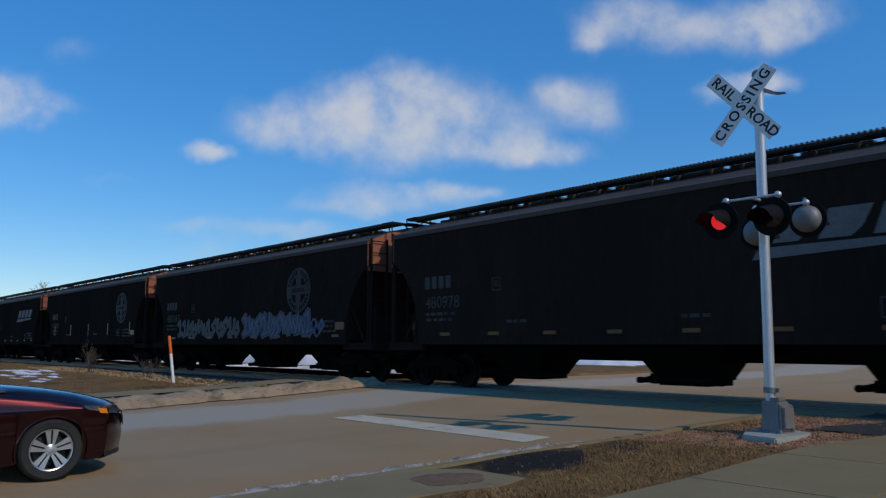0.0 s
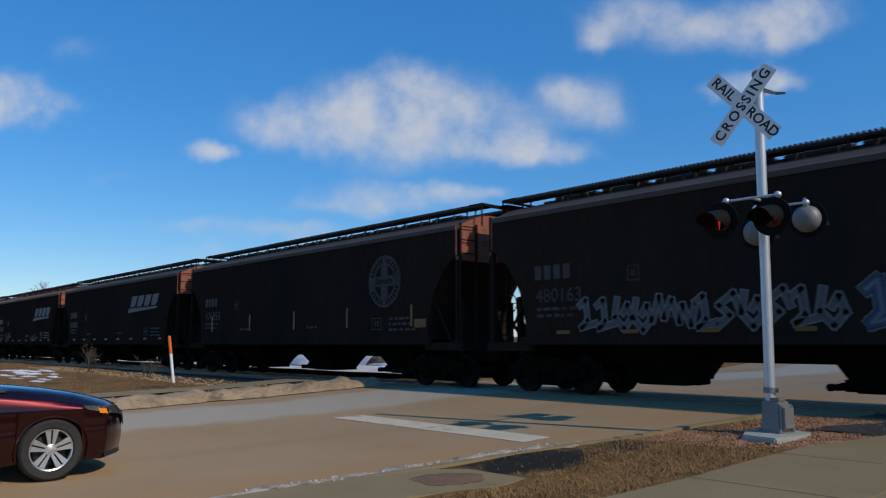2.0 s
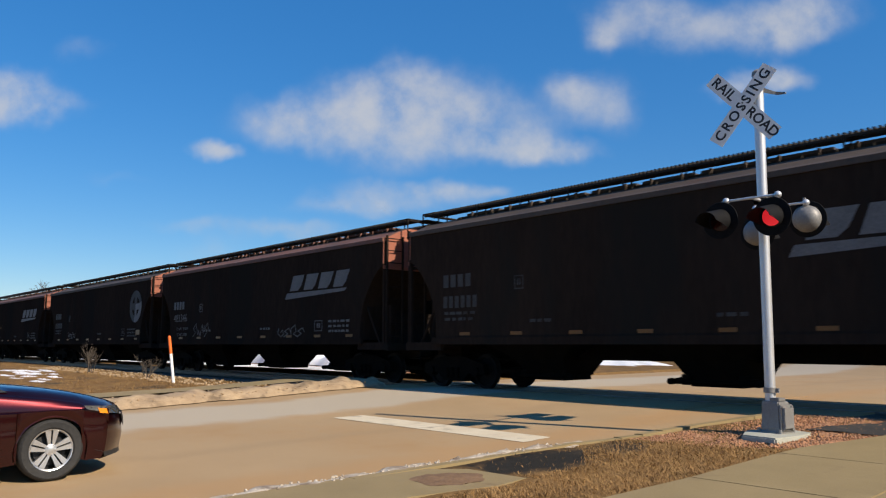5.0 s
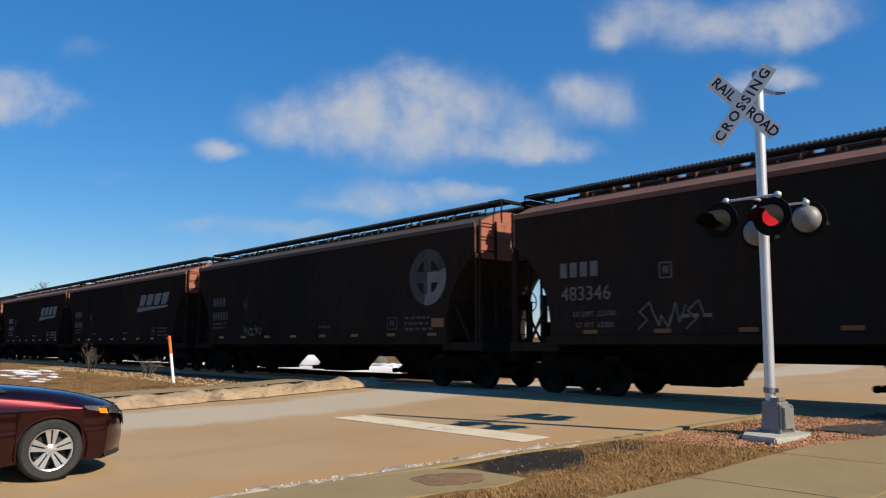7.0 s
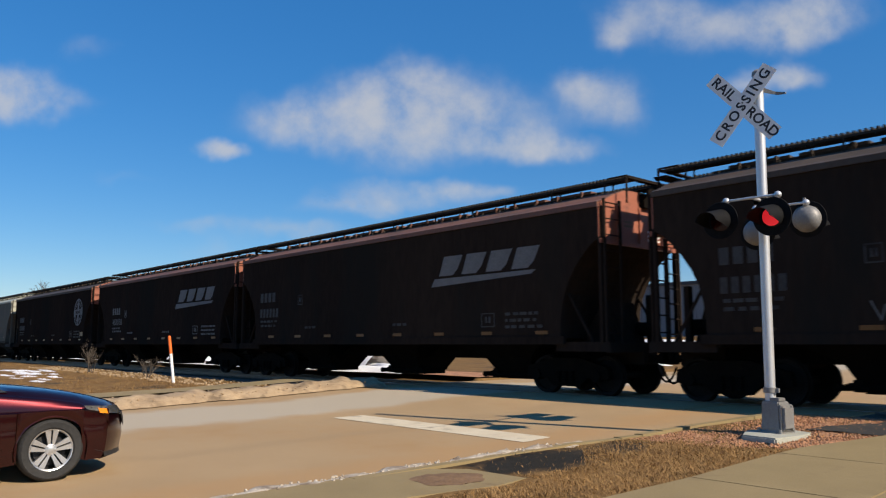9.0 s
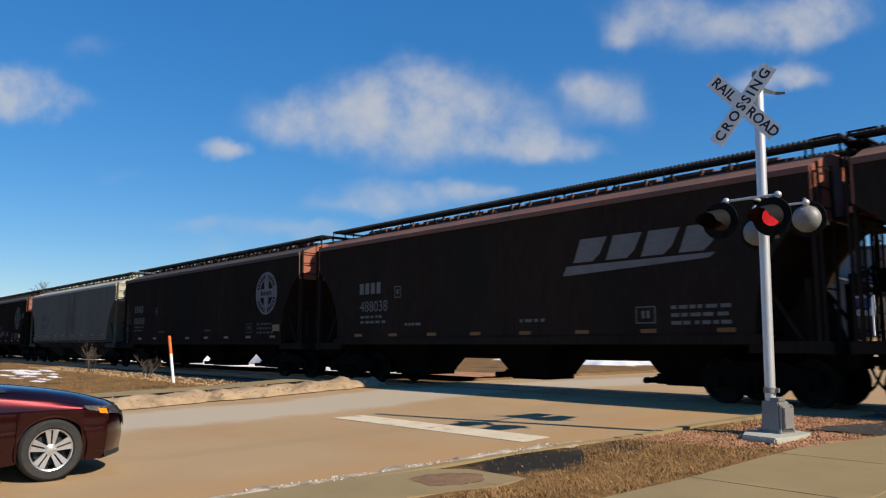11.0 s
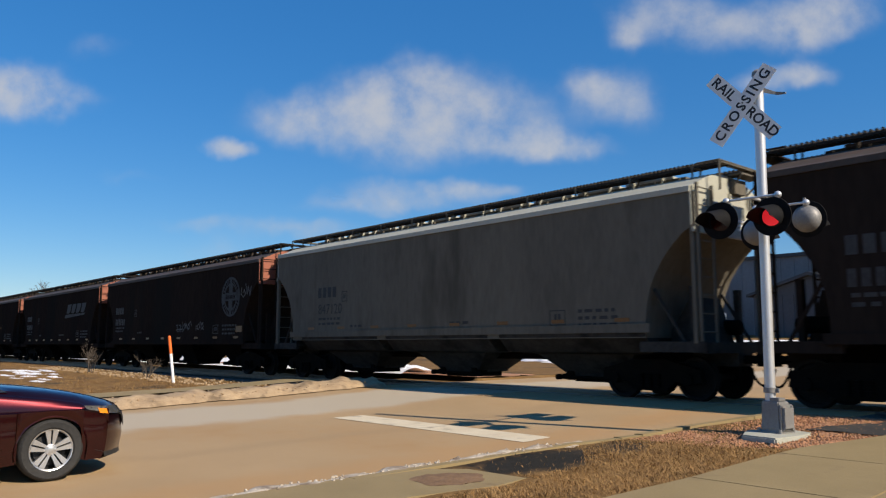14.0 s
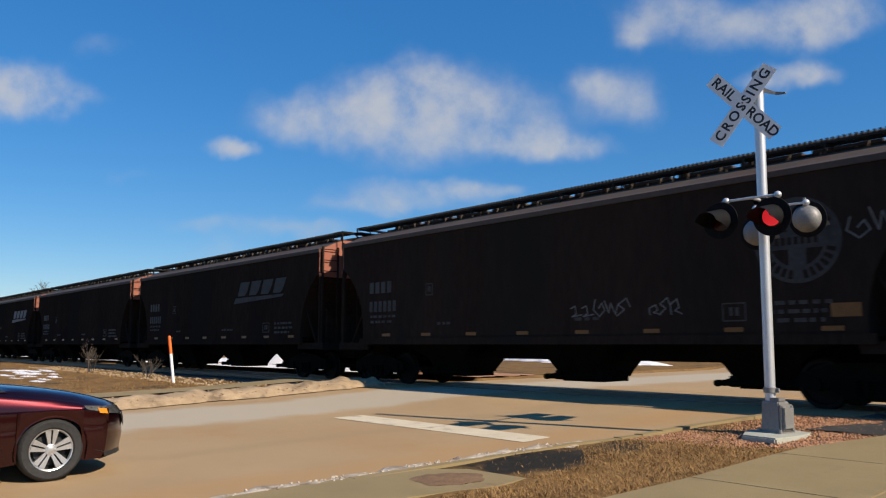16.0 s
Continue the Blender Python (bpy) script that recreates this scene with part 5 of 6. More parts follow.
def twiggy(name, x, y, height, width, stems, seed, label):
    """A leafless bush: stems that fork into thinner twigs."""
    rnd = random.Random(seed)
    root = thing(name, label, "bush", pose(x, y, verge_z(x, y)))
    bm_s, bm_t = bm_new(), bm_new()

    def grow(p, d, length, r, level):
        q = p + d * length
        rod(bm_s if level == 0 else bm_t, p, q, r, 5 if level == 0 else 3, r * 0.55)
        if level < 3:
            for k in range(rnd.randint(2, 3) if level else rnd.randint(3, 5)):
                f = rnd.uniform(0.4, 1.0)
                nd = (d + Vector((rnd.uniform(-0.7, 0.7), rnd.uniform(-0.7, 0.7), rnd.uniform(-0.1, 0.5)))).normalized()
                grow(p + d * length * f, nd, length * rnd.uniform(0.4, 0.65), r * 0.5, level + 1)

    for k in range(stems):
        a = rnd.uniform(0, 2 * math.pi)
        lean = rnd.uniform(0.1, 0.75) * width / height
        d = Vector((math.cos(a) * lean, math.sin(a) * lean, 1)).normalized()
        grow(Vector((rnd.uniform(-0.1, 0.1), rnd.uniform(-0.1, 0.1), -0.05)), d, height * rnd.uniform(0.5, 0.8), 0.016 * height ** 0.5, 0)
    part("stems", bm_s, M_TWIG, root)
    part("twigs", bm_t, M_TWIG, root)
    return root


twiggy("bush", -36.5, 11.3, 1.35, 0.8, 7, 5, "leafless grey-brown bush in dead grass")
twiggy("bush", -30.5, 11.6, 0.9, 0.8, 6, 6, "small leafless bush beside the marker post")
twiggy("bush", -38.5, 7.0, 2.0, 1.6, 14, 7, "leafless twiggy bush beside old snow")
twiggy("bush", -37.0, 6.2, 1.2, 1.4, 12, 8, "leafless twiggy bush beside old snow")


def bare_tree(x, y, height, seed):
    rnd = random.Random(seed)
    root = thing("bare_tree", "leafless tree on the far skyline", "tree", pose(x, y, ground_z(x, y)))
    bm_s, bm_t = bm_new(), bm_new()
    rod(bm_s, (0, 0, -0.5), (0, 0, height * 0.5), height * 0.03, 8, height * 0.018)

    def grow(p, d, length, r, level):
        q = p + d * length
        rod(bm_t, p, q, r, 4, r * 0.5)
        if level < 4:
            for k in range(3):
                nd = (d + Vector((rnd.uniform(-0.8, 0.8), rnd.uniform(-0.8, 0.8), rnd.uniform(-0.1, 0.5)))).normalized()
                grow(p + d * length * rnd.uniform(0.6, 1.0), nd, length * rnd.uniform(0.5, 0.75), r * 0.55, level + 1)
    for k in range(6):
        a = k * 1.05
        grow(Vector((0, 0, height * (0.32 + 0.03 * k))), Vector((math.cos(a) * 0.6, math.sin(a) * 0.6, 1)).normalized(), height * 0.25, height * 0.012, 0)
    part("trunk", bm_s, M_TWIG, root)
    part("crown", bm_t, M_TWIG, root)


for k, (x, y, h) in enumerate(((-300, 78, 23), (-312, 76, 20), (-330, 86, 16), (-352, 66, 21), (-375, 72, 21), (-390, 60, 23), (-420, 62, 24))):
    bare_tree(x, y, h, 40 + k)


# ---- old snow ----
def snow_patch(cx, cy, rx, ry, seed, thick=0.12, mat_=None):
    n, m = 56, 8
    verts, faces = [], []
    for i in range(n):
        a = 2 * math.pi * i / n
        k = 1 + 0.5 * noise.noise((math.cos(a) * 1.6 + seed, math.sin(a) * 1.6, seed * 0.7)) + 0.55 * noise.noise((math.cos(a) * 4.7, math.sin(a) * 4.7 + seed, seed))
        for j in range(m):
            u = 1 - j / m
            x, y = cx + rx * k * u * math.cos(a), cy + ry * k * u * math.sin(a)
            z = verge_z(x, y) - 0.03 + thick * (1 - u ** 3) + 0.05 * noise.noise((x * 1.5, y * 1.5, seed))
            verts.append((x, y, z))
    verts.append((cx, cy, verge_z(cx, cy) + thick))
    for i in range(n):
        for j in range(m - 1):
            a, b = i * m + j, ((i + 1) % n) * m + j
            faces.append((a, b, b + 1, a + 1))
        faces.append((i * m + m - 1, ((i + 1) % n) * m + m - 1, n * m))
    me = bpy.data.meshes.new("snow_patch")
    me.from_pydata(verts, [], faces)
    me.materials.append(mat_ or M_SNOW)
    me.shade_smooth()
    return tagged(new("snow_patch", me), "patch of old melting snow on dead grass", "snow", kind="stuff")


def snow_ridge(x0, x1, y, half, high, seed):
    """A long low ridge of ploughed snow beside the rails, broken here and there."""
    n, m = int((x1 - x0) / 0.5), 8
    grid = []
    for i in range(n + 1):
        x = x0 + (x1 - x0) * i / n
        gap = min(1.0, max(0.0, 0.75 + 1.3 * noise.noise((x * 0.16, seed, 0))))
        w = half * (0.7 + 0.5 * noise.noise((x * 0.5, seed, 3)))
        for j in range(m + 1):
            u = 2 * j / m - 1
            yy = y + w * u + 0.4 * noise.noise((x * 0.2, 7, seed))
            grid.append((x, yy, ground_z(x, yy) + 0.12 + gap * high * (1 - u * u) * (1 + 0.7 * noise.noise((x * 1.1, yy * 1.1, seed)))))
    faces = [(i * (m + 1) + j, (i + 1) * (m + 1) + j, (i + 1) * (m + 1) + j + 1, i * (m + 1) + j + 1) for i in range(n) for j in range(m)]
    me = bpy.data.meshes.new("snow_ridge")
    me.from_pydata(grid, [], faces)
    me.materials.append(M_SNOW)
    me.shade_smooth()
    return tagged(new("snow_ridge", me), "broken ridge of ploughed old snow beyond the rails", "snow", kind="stuff")


snow_ridge(-150.0, -22.5, 18.7, 0.75, 0.2, 2.5)
snow_ridge(-120.0, -30.0, 22.6, 1.2, 0.6, 8.1)
for k, (x, y, rx, ry) in enumerate(((-37.5, 8.9, 2.2, 0.42), (-34.6, 8.3, 1.1, 0.28), (-33.2, 8.9, 0.7, 0.22), (-31.6, 8.2, 0.8, 0.2), (-30.5, 7.6, 0.6, 0.22), (-35.8, 9.6, 1.0, 0.25), (-33.6, 7.6, 0.9, 0.18), (-36.4, 7.9, 1.2, 0.25), (-39.0, 10.2, 1.4, 0.2), (-40.5, 9.6, 2.5, 0.5), (-43.0, 8.0, 2.0, 0.5),
                                    (-34, 23.2, 3.0, 0.9), (-28.5, 22.3, 2.2, 0.6), (-40, 23.6, 3.0, 1.0), (-48, 25, 5.0, 1.4), (-58, 25, 5, 1.5), (-68, 24, 6, 1.6), (-80, 23, 7, 1.6),
                                    (-95, 22.5, 9, 1.4), (-115, 22.5, 9, 1.4), (-25.5, 34.5, 3.4, 0.9), (-31, 36, 3.2, 0.9), (-23.5, 50.0, 7.0, 1.4), (-33, 51, 4, 1.2), (-14, 50, 4.5, 1.3))):
    snow_patch(x, y, rx, ry, 3.3 * k + 1, 0.05 if y < 15 else 0.3)


# ---- far buildings ----
def shed(name, x0, x1, y, z0, z1, depth, mat_, label, ribs, gable=0.0):
    root = thing(name, label, "building", pose(0, 0, 0))
    bm = bm_new()
    if gable:
        xm = (x0 + x1) / 2
        prism(bm, [(x0, z0 - 1.5), (x1, z0 - 1.5), (x1, z1), (xm, z1 + gable), (x0, z1)], "y", y, y + depth)
    else:
        box(bm, x0, x1, y, y + depth, z0 - 1.5, z1)
    part("wall", bm, mat_, root)
    bm = bm_new()
    n = int((x1 - x0) / ribs)
    for k in range(n):
        x = x0 + (x1 - x0) * (k + 0.5) / n
        box(bm, x - 0.06, x + 0.06, y - 0.05, y - 0.002, z0 - 1.0, z1 - 0.05)
    tagged(part("cladding_rib", bm, mat_, root), kind="stuff")
    bm = bm_new()
    if gable:
        xm = (x0 + x1) / 2
        prism(bm, [(x0 - 0.4, z1 - 0.1), (xm, z1 + gable + 0.05), (x1 + 0.4, z1 - 0.1), (x1 + 0.4, z1 + 0.1), (xm, z1 + gable + 0.3), (x0 - 0.4, z1 + 0.1)], "y", y - 0.4, y + depth + 0.4)
    else:
        box(bm, x0 - 0.2, x1 + 0.2, y - 0.2, y + depth + 0.2, z1, z1 + 0.28)
    part("roof", bm, M_ROOF, root)
    return root


shed("warehouse", -46, -33.2, 60, 2.5, 6.2, 14, M_SIDING, "long low grey clad warehouse with a dark roof edge", 0.9)
main_shed = shed("warehouse", -33, 6, 62, 2.6, 8.1, 20, M_SIDING, "tall grey clad warehouse with a blue sign board", 1.1)
shed("store_building", -28.4, -19.6, 58, 2.4, 4.8, 3.6, M_SIDING_DARK, "dark grey gabled store building with a white sign", 0.8, 1.3)
bm = bm_new()
box(bm, -29.9, -27.0, 61.7, 61.9, 4.2, 4.95)
board = part("sign_board", bm, M_WHITE, main_shed, "white framed blue sign board")
bm = bm_new()
box(bm, -29.8, -27.1, 61.66, 61.7, 4.3, 4.85)
part("sign_face", bm, M_BLUESIGN, board)


def far_sign():
    root = thing("sign_panel", "white roadside sign panel with a blue block", "sign", pose(-19.4, 55.0, 2.2))
    bm = bm_new()
    box(bm, -0.75, 0.75, -0.06, 0.06, 0.75, 2.3)
    panel = part("panel", bm, M_WHITE, root)
    bm = bm_new()
    box(bm, -0.55, 0.55, -0.08, -0.062, 1.25, 1.9)
    part("colour_block", bm, M_BLUESIGN, panel)
    for x in (-0.6, 0.6):
        bm = bm_new()
        box(bm, x - 0.05, x + 0.05, -0.05, 0.05, -0.6, 0.75)
        part("leg", bm, M_WHITE, root)


far_sign()


def octagon_sign():
    root = thing("octagon_sign", "pale back of an octagonal road sign on a post", "road sign", pose(-24.2, 45.0, 0.75))
    bm = bm_new()
    prism(bm, [(0.38 * math.cos(radians(22.5 + 45 * k)), 2.0 + 0.38 * math.sin(radians(22.5 + 45 * k))) for k in range(8)], "y", -0.02, 0.02)
    part("plate", bm, M_ALU, root)
    bm = bm_new()
    box(bm, -0.03, 0.03, 0.02, 0.06, -0.4, 2.3)
    part("post", bm, M_ALU, root)


octagon_sign()


# ---- loose cover: straw, stones ----
def scatter_blades(name, count, area, height, label, seed):
    rng = np.random.default_rng(seed)
    verts, faces = [], []
    made = 0
    while made < count:
        x, y, ok = area(rng)
        if not ok or noise.noise((x * 1.1, y * 1.1, 5.0)) < rng.uniform(-0.75, 0.1):
            continue
        h = height * rng.uniform(0.4, 1.25)
        a, lean = rng.uniform(0, 2 * math.pi), rng.uniform(0.5, 2.2)
        w = height * 0.085
        z = verge_z(x, y) - 0.005
        b = len(verts)
        ca, sa = math.cos(a), math.sin(a)
        l = math.hypot(1, lean)
        verts += [(x - sa * w, y + ca * w, z), (x + sa * w, y - ca * w, z), (x + ca * h * lean / l, y + sa * h * lean / l, z + h / l)]
        faces.append((b, b + 1, b + 2))
        made += 1
    me = bpy.data.meshes.new(name)
    me.from_pydata(verts, [], faces)
    me.materials.append(M_BLADE)
    return tagged(new(name, me), label, "grass", kind="stuff")


def near_area(rng):
    x, y = rng.uniform(-6.7, -3.4), rng.uniform(2.5, 13.0)
    if y > 9.6:                                     # thin straw among the gravel
        return x, y, x > near_edge(y) + 0.25 and x < lerp(y, (9, 10, 13), (-4.5, -4.3, -3.4)) and rng.uniform() < 0.35
    ok = x > near_edge(y) + 0.2 and x < lerp(y, (2.5, 7.2, 9.7), (-4.45, -4.27, -4.4)) and not (x < -5.4 and y < 6.2)
    if ok and 6.0 < y < 8.2 and x < lerp(y, (5.9, 6.3, 7.2, 8.4), (-6.6, -5.55, -5.6, -6.6)):
        ok = rng.uniform() < 0.03
    return x, y, ok


def far_area(rng):
    y = rng.uniform(0, 13.0)
    x = far_edge(y) - 1.2 - rng.uniform(0, 1) ** 1.6 * 40
    return x, y, not (far_edge(y) - 4.0 < x < far_edge(y) - 2.5)


scatter_blades("straw", 36000, near_area, 0.055, "matted dead straw grass between kerb and pavement", 1)
scatter_blades("straw", 24000, far_area, 0.105, "dead tufted winter grass on the far verge", 2)


def stones(name, count, area, size, mat_, label, seed, lift=0.0):
    rng = np.random.default_rng(seed)
    bm = bm_new()
    bmesh.ops.create_icosphere(bm, subdivisions=1, radius=1.0)
    base = [v.co.copy() for v in bm.verts]
    tris = [[v.index for v in f.verts] for f in bm.faces]
    bm.free()
    verts, faces = [], []
    made = 0
    while made < count:
        x, y, ok = area(rng)
        if not ok:
            continue
        r = size * rng.uniform(0.5, 1.4)
        sq = rng.uniform(0.5, 1.0, 3)
        rot = Euler(rng.uniform(0, 6.28, 3)).to_matrix()
        z = verge_z(x, y) + r * 0.2 if x < -19 and y > 10.3 and lift < 0.1 else ground_z(x, y) + lift + r * 0.2
        b = len(verts)
        for v in base:
            p = rot @ Vector((v.x * sq[0], v.y * sq[1], v.z * sq[2])) * r * rng.uniform(0.85, 1.1)
            verts.append((x + p.x, y + p.y, z + p.z))
        faces += [[b + i for i in t] for t in tris]
        made += 1
    me = bpy.data.meshes.new(name)
    me.from_pydata(verts, [], faces)
    me.materials.append(mat_)
    return tagged(new(name, me), label, "stones", kind="stuff")


def bed_area(rng):
    y = rng.uniform(9.3, 13.2)
    x = rng.uniform(near_edge(y) + 0.22, lerp(y, (8.9, 10, 12, 13.2), (-5.6, -4.35, -3.6, -3.3)))
    return x, y, True


def bank_area(rng):
    y = rng.uniform(1.0, 13.2)
    return far_edge(y) - 1.4 + rng.uniform(0, 1.6), y, True


def kerb_area(rng):
    y = rng.uniform(2.5, 8.2)
    return near_edge(y) + rng.uniform(-0.16, 0.1), y, noise.noise((y * 2.0, 0, 0)) > rng.uniform(-0.6, 0.3)


def rough_area(rng):
    y = rng.uniform(10.8, 13.2)
    return rng.uniform(-46, -20.5), y, True


stones("gravel_stones", 4200, bed_area, 0.022, M_REDGRAVEL, "loose pink granite stones round the mast", 3, 0.035)
stones("ice_lumps", 260, kerb_area, 0.022, M_ICE, "crumbled lumps of melting ice along the kerb", 6, 0.035)
stones("grit_lumps", 420, bank_area, 0.026, M_GRIT, "frozen lumps of grit along the far kerb", 4, 0.16)
stones("rough_stones", 800, rough_area, 0.055, M_GRIT, "scattered ballast stones beside the track", 5, 0.06)


# ---- clouds ----
FAR = 3000.0
RIGHT = (VIEW.to_3x3() @ Vector((1, 0, 0)))
UP = (VIEW.to_3x3() @ Vector((0, 1, 0)))
AHEAD = (VIEW.to_3x3() @ Vector((0, 0, -1)))
FOCAL = 1350.0
UNIT = FAR / FOCAL                                       # metres at that range for one unit across the camera's view


def cloud_material(name, puffs, seed, density, tone, edge=(1.7, 0.0), warp_size=1.0):
    """Soft cloud: round puffs broken up by noise, thinning to clear air."""
    m = bpy.data.materials.new(name)
    m.use_nodes = True
    n, l = m.node_tree.nodes, m.node_tree.links
    n.clear()
    tc = n.new("ShaderNodeTexCoord")
    total = None

    def math_node(op, a, b=None):
        q = n.new("ShaderNodeMath")
        q.operation = op
        for k, v in enumerate((a, b)):
            if v is None:
                continue
            if isinstance(v, (int, float)):
                q.inputs[k].default_value = v
            else:
                l.new(v, q.inputs[k])
        return q.outputs[0]

    warp = n.new("ShaderNodeTexNoise")
    warp.inputs["Scale"].default_value, warp.inputs["Detail"].default_value = 0.006, 3
    off = n.new("ShaderNodeMapping")
    off.inputs["Location"].default_value = (seed * 700.0, seed * 300.0, 0)
    l.new(tc.outputs["Object"], off.inputs["Vector"]), l.new(off.outputs["Vector"], warp.inputs["Vector"])
    wv = n.new("ShaderNodeVectorMath")
    wv.operation = "MULTIPLY_ADD"
    wv.inputs[1].default_value, wv.inputs[2].default_value = (170 * warp_size, 120 * warp_size, 0), (-85 * warp_size, -60 * warp_size, 0)
    l.new(warp.outputs["Color"], wv.inputs[0])
    moved = n.new("ShaderNodeVectorMath")
    l.new(tc.outputs["Object"], moved.inputs[0]), l.new(wv.outputs["Vector"], moved.inputs[1])
    for cx, cy, rx, ry, w in puffs:
        mp = n.new("ShaderNodeMapping")
        mp.inputs["Location"].default_value = (-cx * UNIT / (rx * UNIT), -cy * UNIT / (ry * UNIT), 0)
        mp.inputs["Scale"].default_value = (1 / (rx * UNIT), 1 / (ry * UNIT), 0)
        l.new(moved.outputs["Vector"], mp.inputs["Vector"])
        ln = n.new("ShaderNodeVectorMath")
        ln.operation = "LENGTH"
        l.new(mp.outputs["Vector"], ln.inputs[0])
        mr = n.new("ShaderNodeMapRange")
        mr.interpolation_type = "SMOOTHSTEP"
        mr.inputs["From Min"].default_value, mr.inputs["From Max"].default_value = edge
        mr.inputs["To Min"].default_value, mr.inputs["To Max"].default_value = 0.0, w
        l.new(ln.outputs["Value"], mr.inputs["Value"])
        total = mr.outputs["Result"] if total is None else math_node("SUBTRACT", math_node("ADD", total, mr.outputs["Result"]),
                                                                     math_node("MULTIPLY", total, mr.outputs["Result"]))
    puffy = n.new("ShaderNodeTexNoise")
    puffy.inputs["Scale"].default_value, puffy.inputs["Detail"].default_value, puffy.inputs["Roughness"].default_value = 0.0048, 7, 0.56
    l.new(off.outputs["Vector"], puffy.inputs["Vector"])
    nz = n.new("ShaderNodeMapRange")
    nz.inputs["From Min"].default_value, nz.inputs["From Max"].default_value = 0.3, 0.7
    nz.inputs["To Min"].default_value, nz.inputs["To Max"].default_value = 0.52, 1.5
    nz.clamp = False
    l.new(puffy.outputs["Fac"], nz.inputs["Value"])
    thick = n.new("ShaderNodeMapRange")                      # the noise frays the thin edges and fills the thick middle
    thick.interpolation_type = "SMOOTHSTEP"
    thick.inputs["From Min"].default_value, thick.inputs["From Max"].default_value = 0.02, 1.3
    l.new(math_node("MULTIPLY", total, nz.outputs["Result"]), thick.inputs["Value"])
    alpha = math_node("MULTIPLY", thick.outputs["Result"], density)
    alpha = math_node("MINIMUM", alpha, 0.97)
    # the sunlit brightness of the vapour is put in as emission
    em, tr, mx, out = n.new("ShaderNodeEmission"), n.new("ShaderNodeBsdfTransparent"), n.new("ShaderNodeMixShader"), n.new("ShaderNodeOutputMaterial")
    em.inputs["Color"].default_value, em.inputs["Strength"].default_value = (*tone, 1), 1.0
    l.new(alpha, mx.inputs[0]), l.new(tr.outputs[0], mx.inputs[1]), l.new(em.outputs[0], mx.inputs[2]), l.new(mx.outputs[0], out.inputs["Surface"])
    return m


def sky_place(px, py, d=FAR):
    return Vector(EYE) + AHEAD * d + RIGHT * ((px - 784) / FOCAL * d) + UP * ((441 - py) / FOCAL * d)


CLOUDS = []


def cloud(centre, half, puffs, drift, seed, density=0.8, tone=(0.42, 0.42, 0.43), label="soft white fair-weather cloud", depth=0.0):
    """A sheet facing the camera, placed to fit its view: centre and puffs are view positions (x, y, rx, ry, weight);
    drift is the shift across the view in sixteen seconds.
    """
    nx, ny = 44, 26
    hx, hy = half[0] * UNIT, half[1] * UNIT
    local = [(x - centre[0], centre[1] - y, rx, ry, w) for x, y, rx, ry, w in puffs]
    verts = [(hx * (2 * i / nx - 1), hy * (2 * j / ny - 1), 40 * (1 - (2 * i / nx - 1) ** 2) * (1 - (2 * j / ny - 1) ** 2)) for j in range(ny + 1) for i in range(nx + 1)]
    faces = []
    for j in range(ny):
        for i in range(nx):
            x, y = half[0] * (2 * (i + 0.5) / nx - 1), half[1] * (2 * (j + 0.5) / ny - 1)
            if any(math.hypot((x - cx) / (1.7 * rx + 45), (y - cy) / (1.7 * ry + 40)) < 1 for cx, cy, rx, ry, w in local):
                faces.append((j * (nx + 1) + i, j * (nx + 1) + i + 1, (j + 1) * (nx + 1) + i + 1, (j + 1) * (nx + 1) + i))
    me = bpy.data.meshes.new("cloud")
    me.from_pydata(verts, [], faces)
    me.materials.append(cloud_material("cloud vapour", local, seed, density, tone))
    me.shade_smooth()
    ob = tagged(new("cloud", me), label, "cloud", "clouds in the sky")
    turn = VIEW.to_3x3().to_4x4()
    rows = []
    for t in (0.0, 4.0, 8.0, 12.0, 16.0):
        p = sky_place(centre[0] + drift[0] * t / 16, centre[1] + drift[1] * t / 16, FAR + depth)
        rows.append((t, Matrix.Translation(p) @ turn))
    ob.matrix_basis = rows[0][1]
    CLOUDS.append((ob, rows))
    return ob


cloud((740, 215), (420, 190), [(705, 150, 85, 40, 0.8), (640, 190, 110, 50, 0.9), (770, 200, 150, 60, 0.85), (520, 218, 110, 42, 0.85), (660, 235, 150, 40, 0.8), (860, 255, 110, 38, 0.8),
                               (955, 270, 85, 26, 0.8), (700, 285, 110, 32, 0.55), (580, 255, 100, 30, 0.5), (880, 195, 70, 40, 0.25)], (38, -10), 1, label="large ragged white fair-weather cloud")
cloud((1025, 190), (190, 130), [(985, 165, 55, 34, 0.66), (1045, 180, 62, 42, 0.56), (1065, 208, 46, 38, 0.42), (975, 208, 60, 34, 0.36)], (66, -15), 2, depth=20)
cloud((25, 180), (180, 110), [(20, 170, 75, 38, 0.9), (50, 195, 60, 30, 0.75), (-40, 185, 70, 45, 0.85), (120, 190, 50, 20, 0.25)], (42, -17), 3, depth=30)
cloud((368, 271), (80, 45), [(365, 270, 42, 17, 0.8), (385, 274, 30, 13, 0.5)], (42, -6), 4, depth=40, density=0.75)
cloud((690, 355), (290, 70), [(760, 345, 110, 20, 0.85), (640, 350, 90, 24, 0.7), (600, 370, 90, 18, 0.6), (820, 345, 50, 16, 0.6), (700, 372, 110, 16, 0.5)], (36, -4), 5, depth=50, density=0.8, tone=(0.385, 0.40, 0.43))
cloud((450, 415), (280, 70), [(520, 402, 80, 18, 0.6), (440, 408, 110, 22, 0.5), (330, 402, 80, 16, 0.35), (360, 445, 60, 16, 0.35), (560, 412, 50, 20, 0.5)], (24, -3), 6, depth=60, density=0.7, tone=(0.35, 0.385, 0.43))
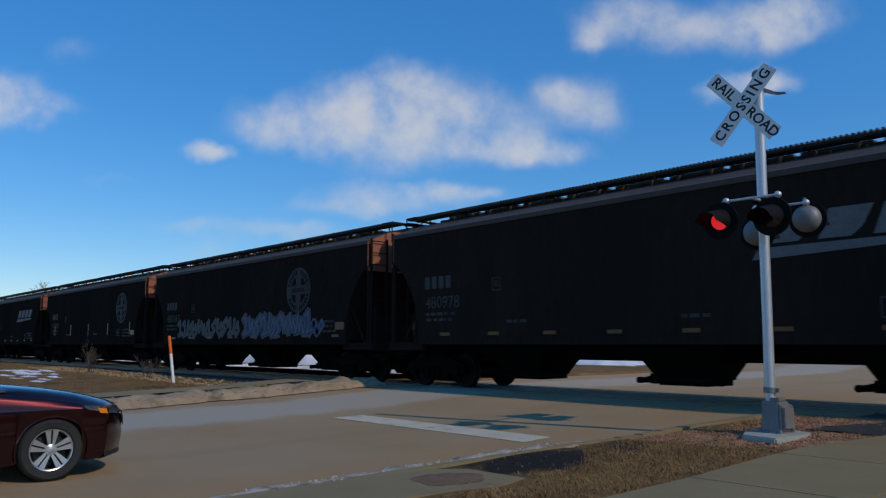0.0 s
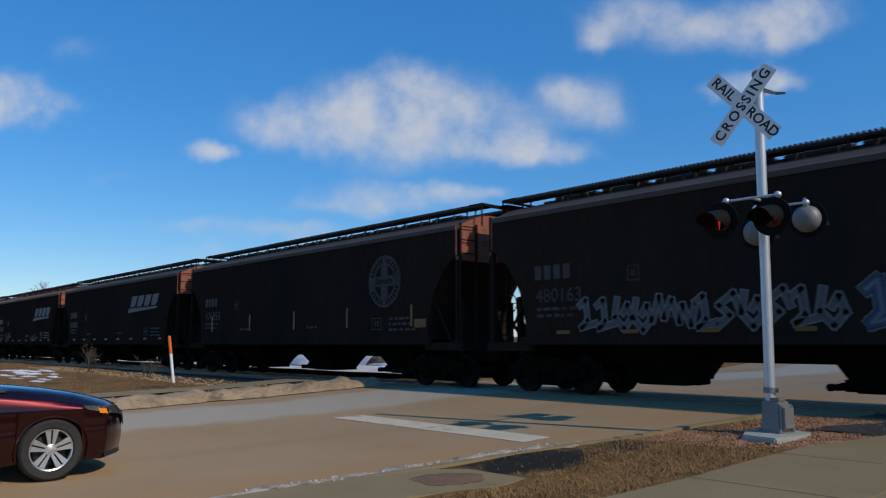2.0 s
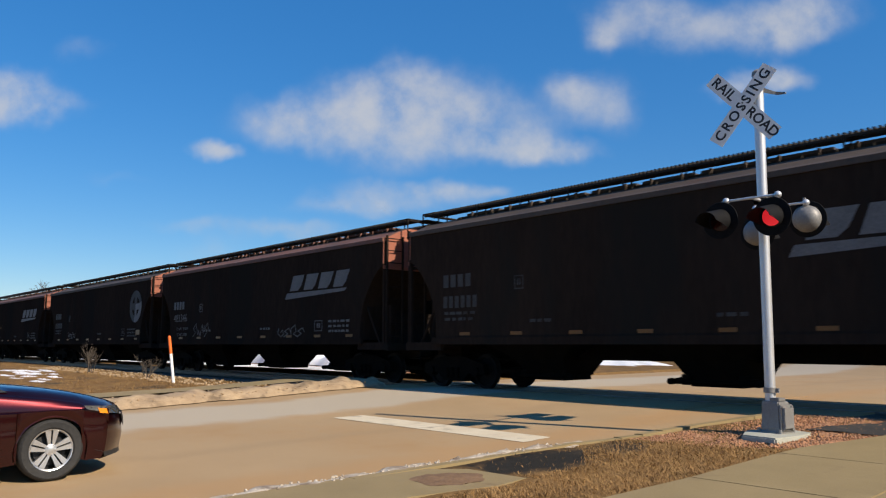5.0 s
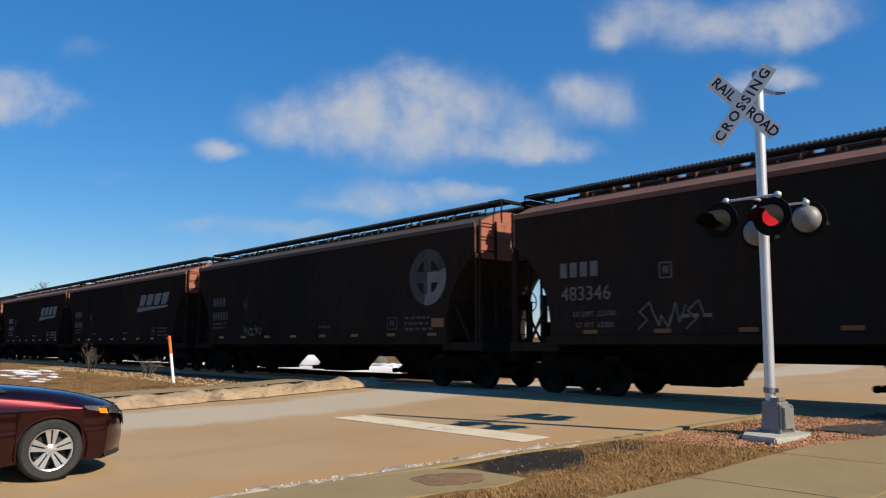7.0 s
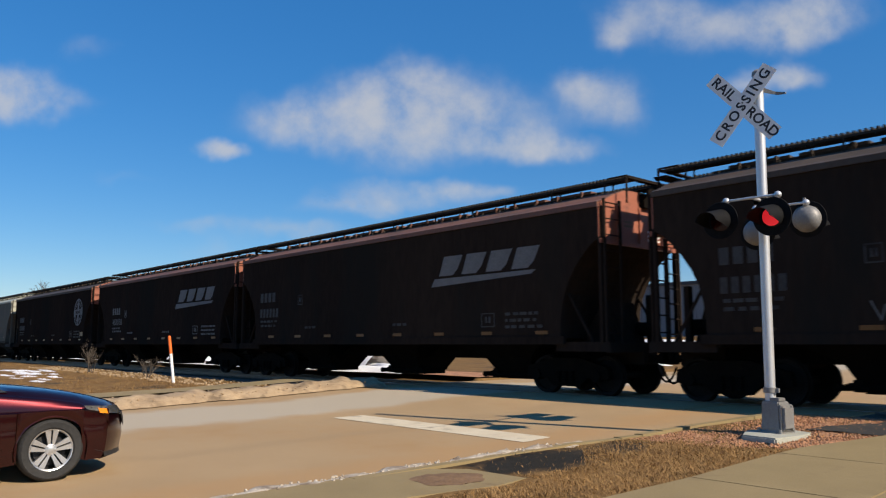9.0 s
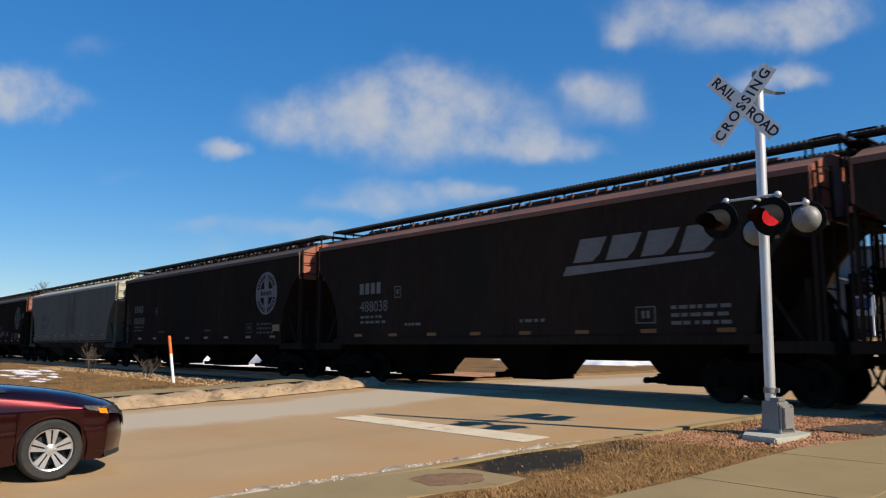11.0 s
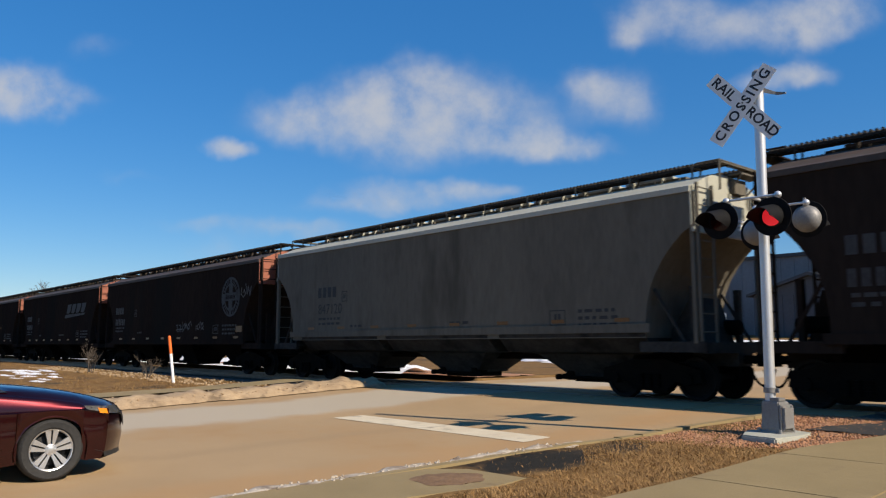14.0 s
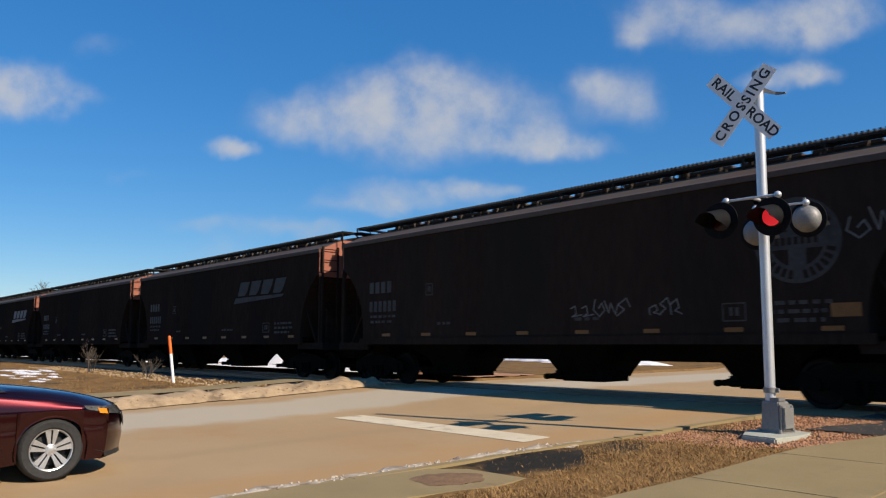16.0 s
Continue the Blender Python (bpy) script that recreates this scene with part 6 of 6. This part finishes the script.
cloud((1230, 60), (380, 150), [(1035, 65, 45, 30, 0.75), (1110, 45, 70, 45, 0.6), (1180, 55, 70, 45, 0.55), (1345, 50, 75, 42, 0.85), (1420, 30, 75, 40, 0.85), (1300, 75, 80, 30, 0.5), (1270, 40, 80, 45, 0.45), (1080, 20, 80, 30, 0.4)],
      (76, -6), 7, depth=70)
cloud((1320, 158), (130, 60), [(1365, 145, 45, 25, 0.8), (1270, 170, 45, 20, 0.6), (1310, 150, 50, 20, 0.5)], (72, -14), 8, depth=80, density=0.8)
cloud((140, 85), (90, 60), [(140, 85, 45, 20, 0.3), (110, 100, 40, 15, 0.2)], (45, -8), 9, depth=90, density=0.7)
cloud((200, 322), (110, 40), [(200, 322, 60, 14, 0.22)], (38, -5), 10, depth=95, density=0.7)


def veil():
    """The thin cloud that stands before the sun at first and then drifts off it."""
    bm = bm_new()
    r = 260.0
    rings = [[(r * u * math.cos(2 * math.pi * k / 40), r * u * math.sin(2 * math.pi * k / 40), 25 * (1 - u * u)) for k in range(40)] for u in (1.2, 0.9, 0.6, 0.3, 0.02)]
    loft(bm, rings, cap=False)
    vapour = cloud_material("thin cloud vapour", [(0, 0, r / UNIT, r / UNIT, 1.0)], 12, 0.86, (0.44, 0.44, 0.45), (1.0, 0.72), 0.25)
    ob = tagged(new("cloud", mesh_of("cloud", bm, vapour, True)), "thin grey-white cloud drifting off the sun", "cloud", "clouds in the sky")
    turn = look((0, 0, 0), tuple(sun_from)).to_3x3().to_4x4()
    drift = Vector((RIGHT.x, RIGHT.y, 0)).normalized()
    across = (drift - sun_from * drift.dot(sun_from)).normalized()
    rows = []
    for t in (0.0, 4.0, 8.0, 12.0, 16.0):
        rows.append((t, Matrix.Translation(sun_from * 1500 + across * (223 + 15 * (t - 3.1))) @ turn))
    ob.matrix_basis = rows[0][1]
    CLOUDS.append((ob, rows))


veil()


# ---- what moves ----
def motions():
    for root, front in WAGONS:
        walk(root, [(t, pose(front + SPEED * t, TRACK_Y, RAIL)) for t in (0.0, 4.0, 8.0, 12.0, 16.0)])
    turn = math.degrees(SPEED / FPS / 0.457)
    for w in WHEELS:
        at = w.matrix_basis.translation.copy()
        walk(w, [(k / FPS, pose(*at, 0, turn * k, 0)) for k in range(481)])
    for ob, rows in CLOUDS:
        walk(ob, rows)
    for disc, side in LAMP_DISCS:                # the added discs turn so that the two lamps light in turn
        angle = 0 if side < 0 else 180
        rows, t = [(0.0, pose(0, 0, 0, 0, 0, angle))], 0.43
        while t < 15.9:
            for k in range(4):
                rows.append((t + (k - 1) / FPS, pose(0, 0, 0, 0, 0, angle + 60 * k)))
            angle += 180
            t += 0.515
        rows.append((16.0, pose(0, 0, 0, 0, 0, angle)))
        walk(disc, rows)


motions()
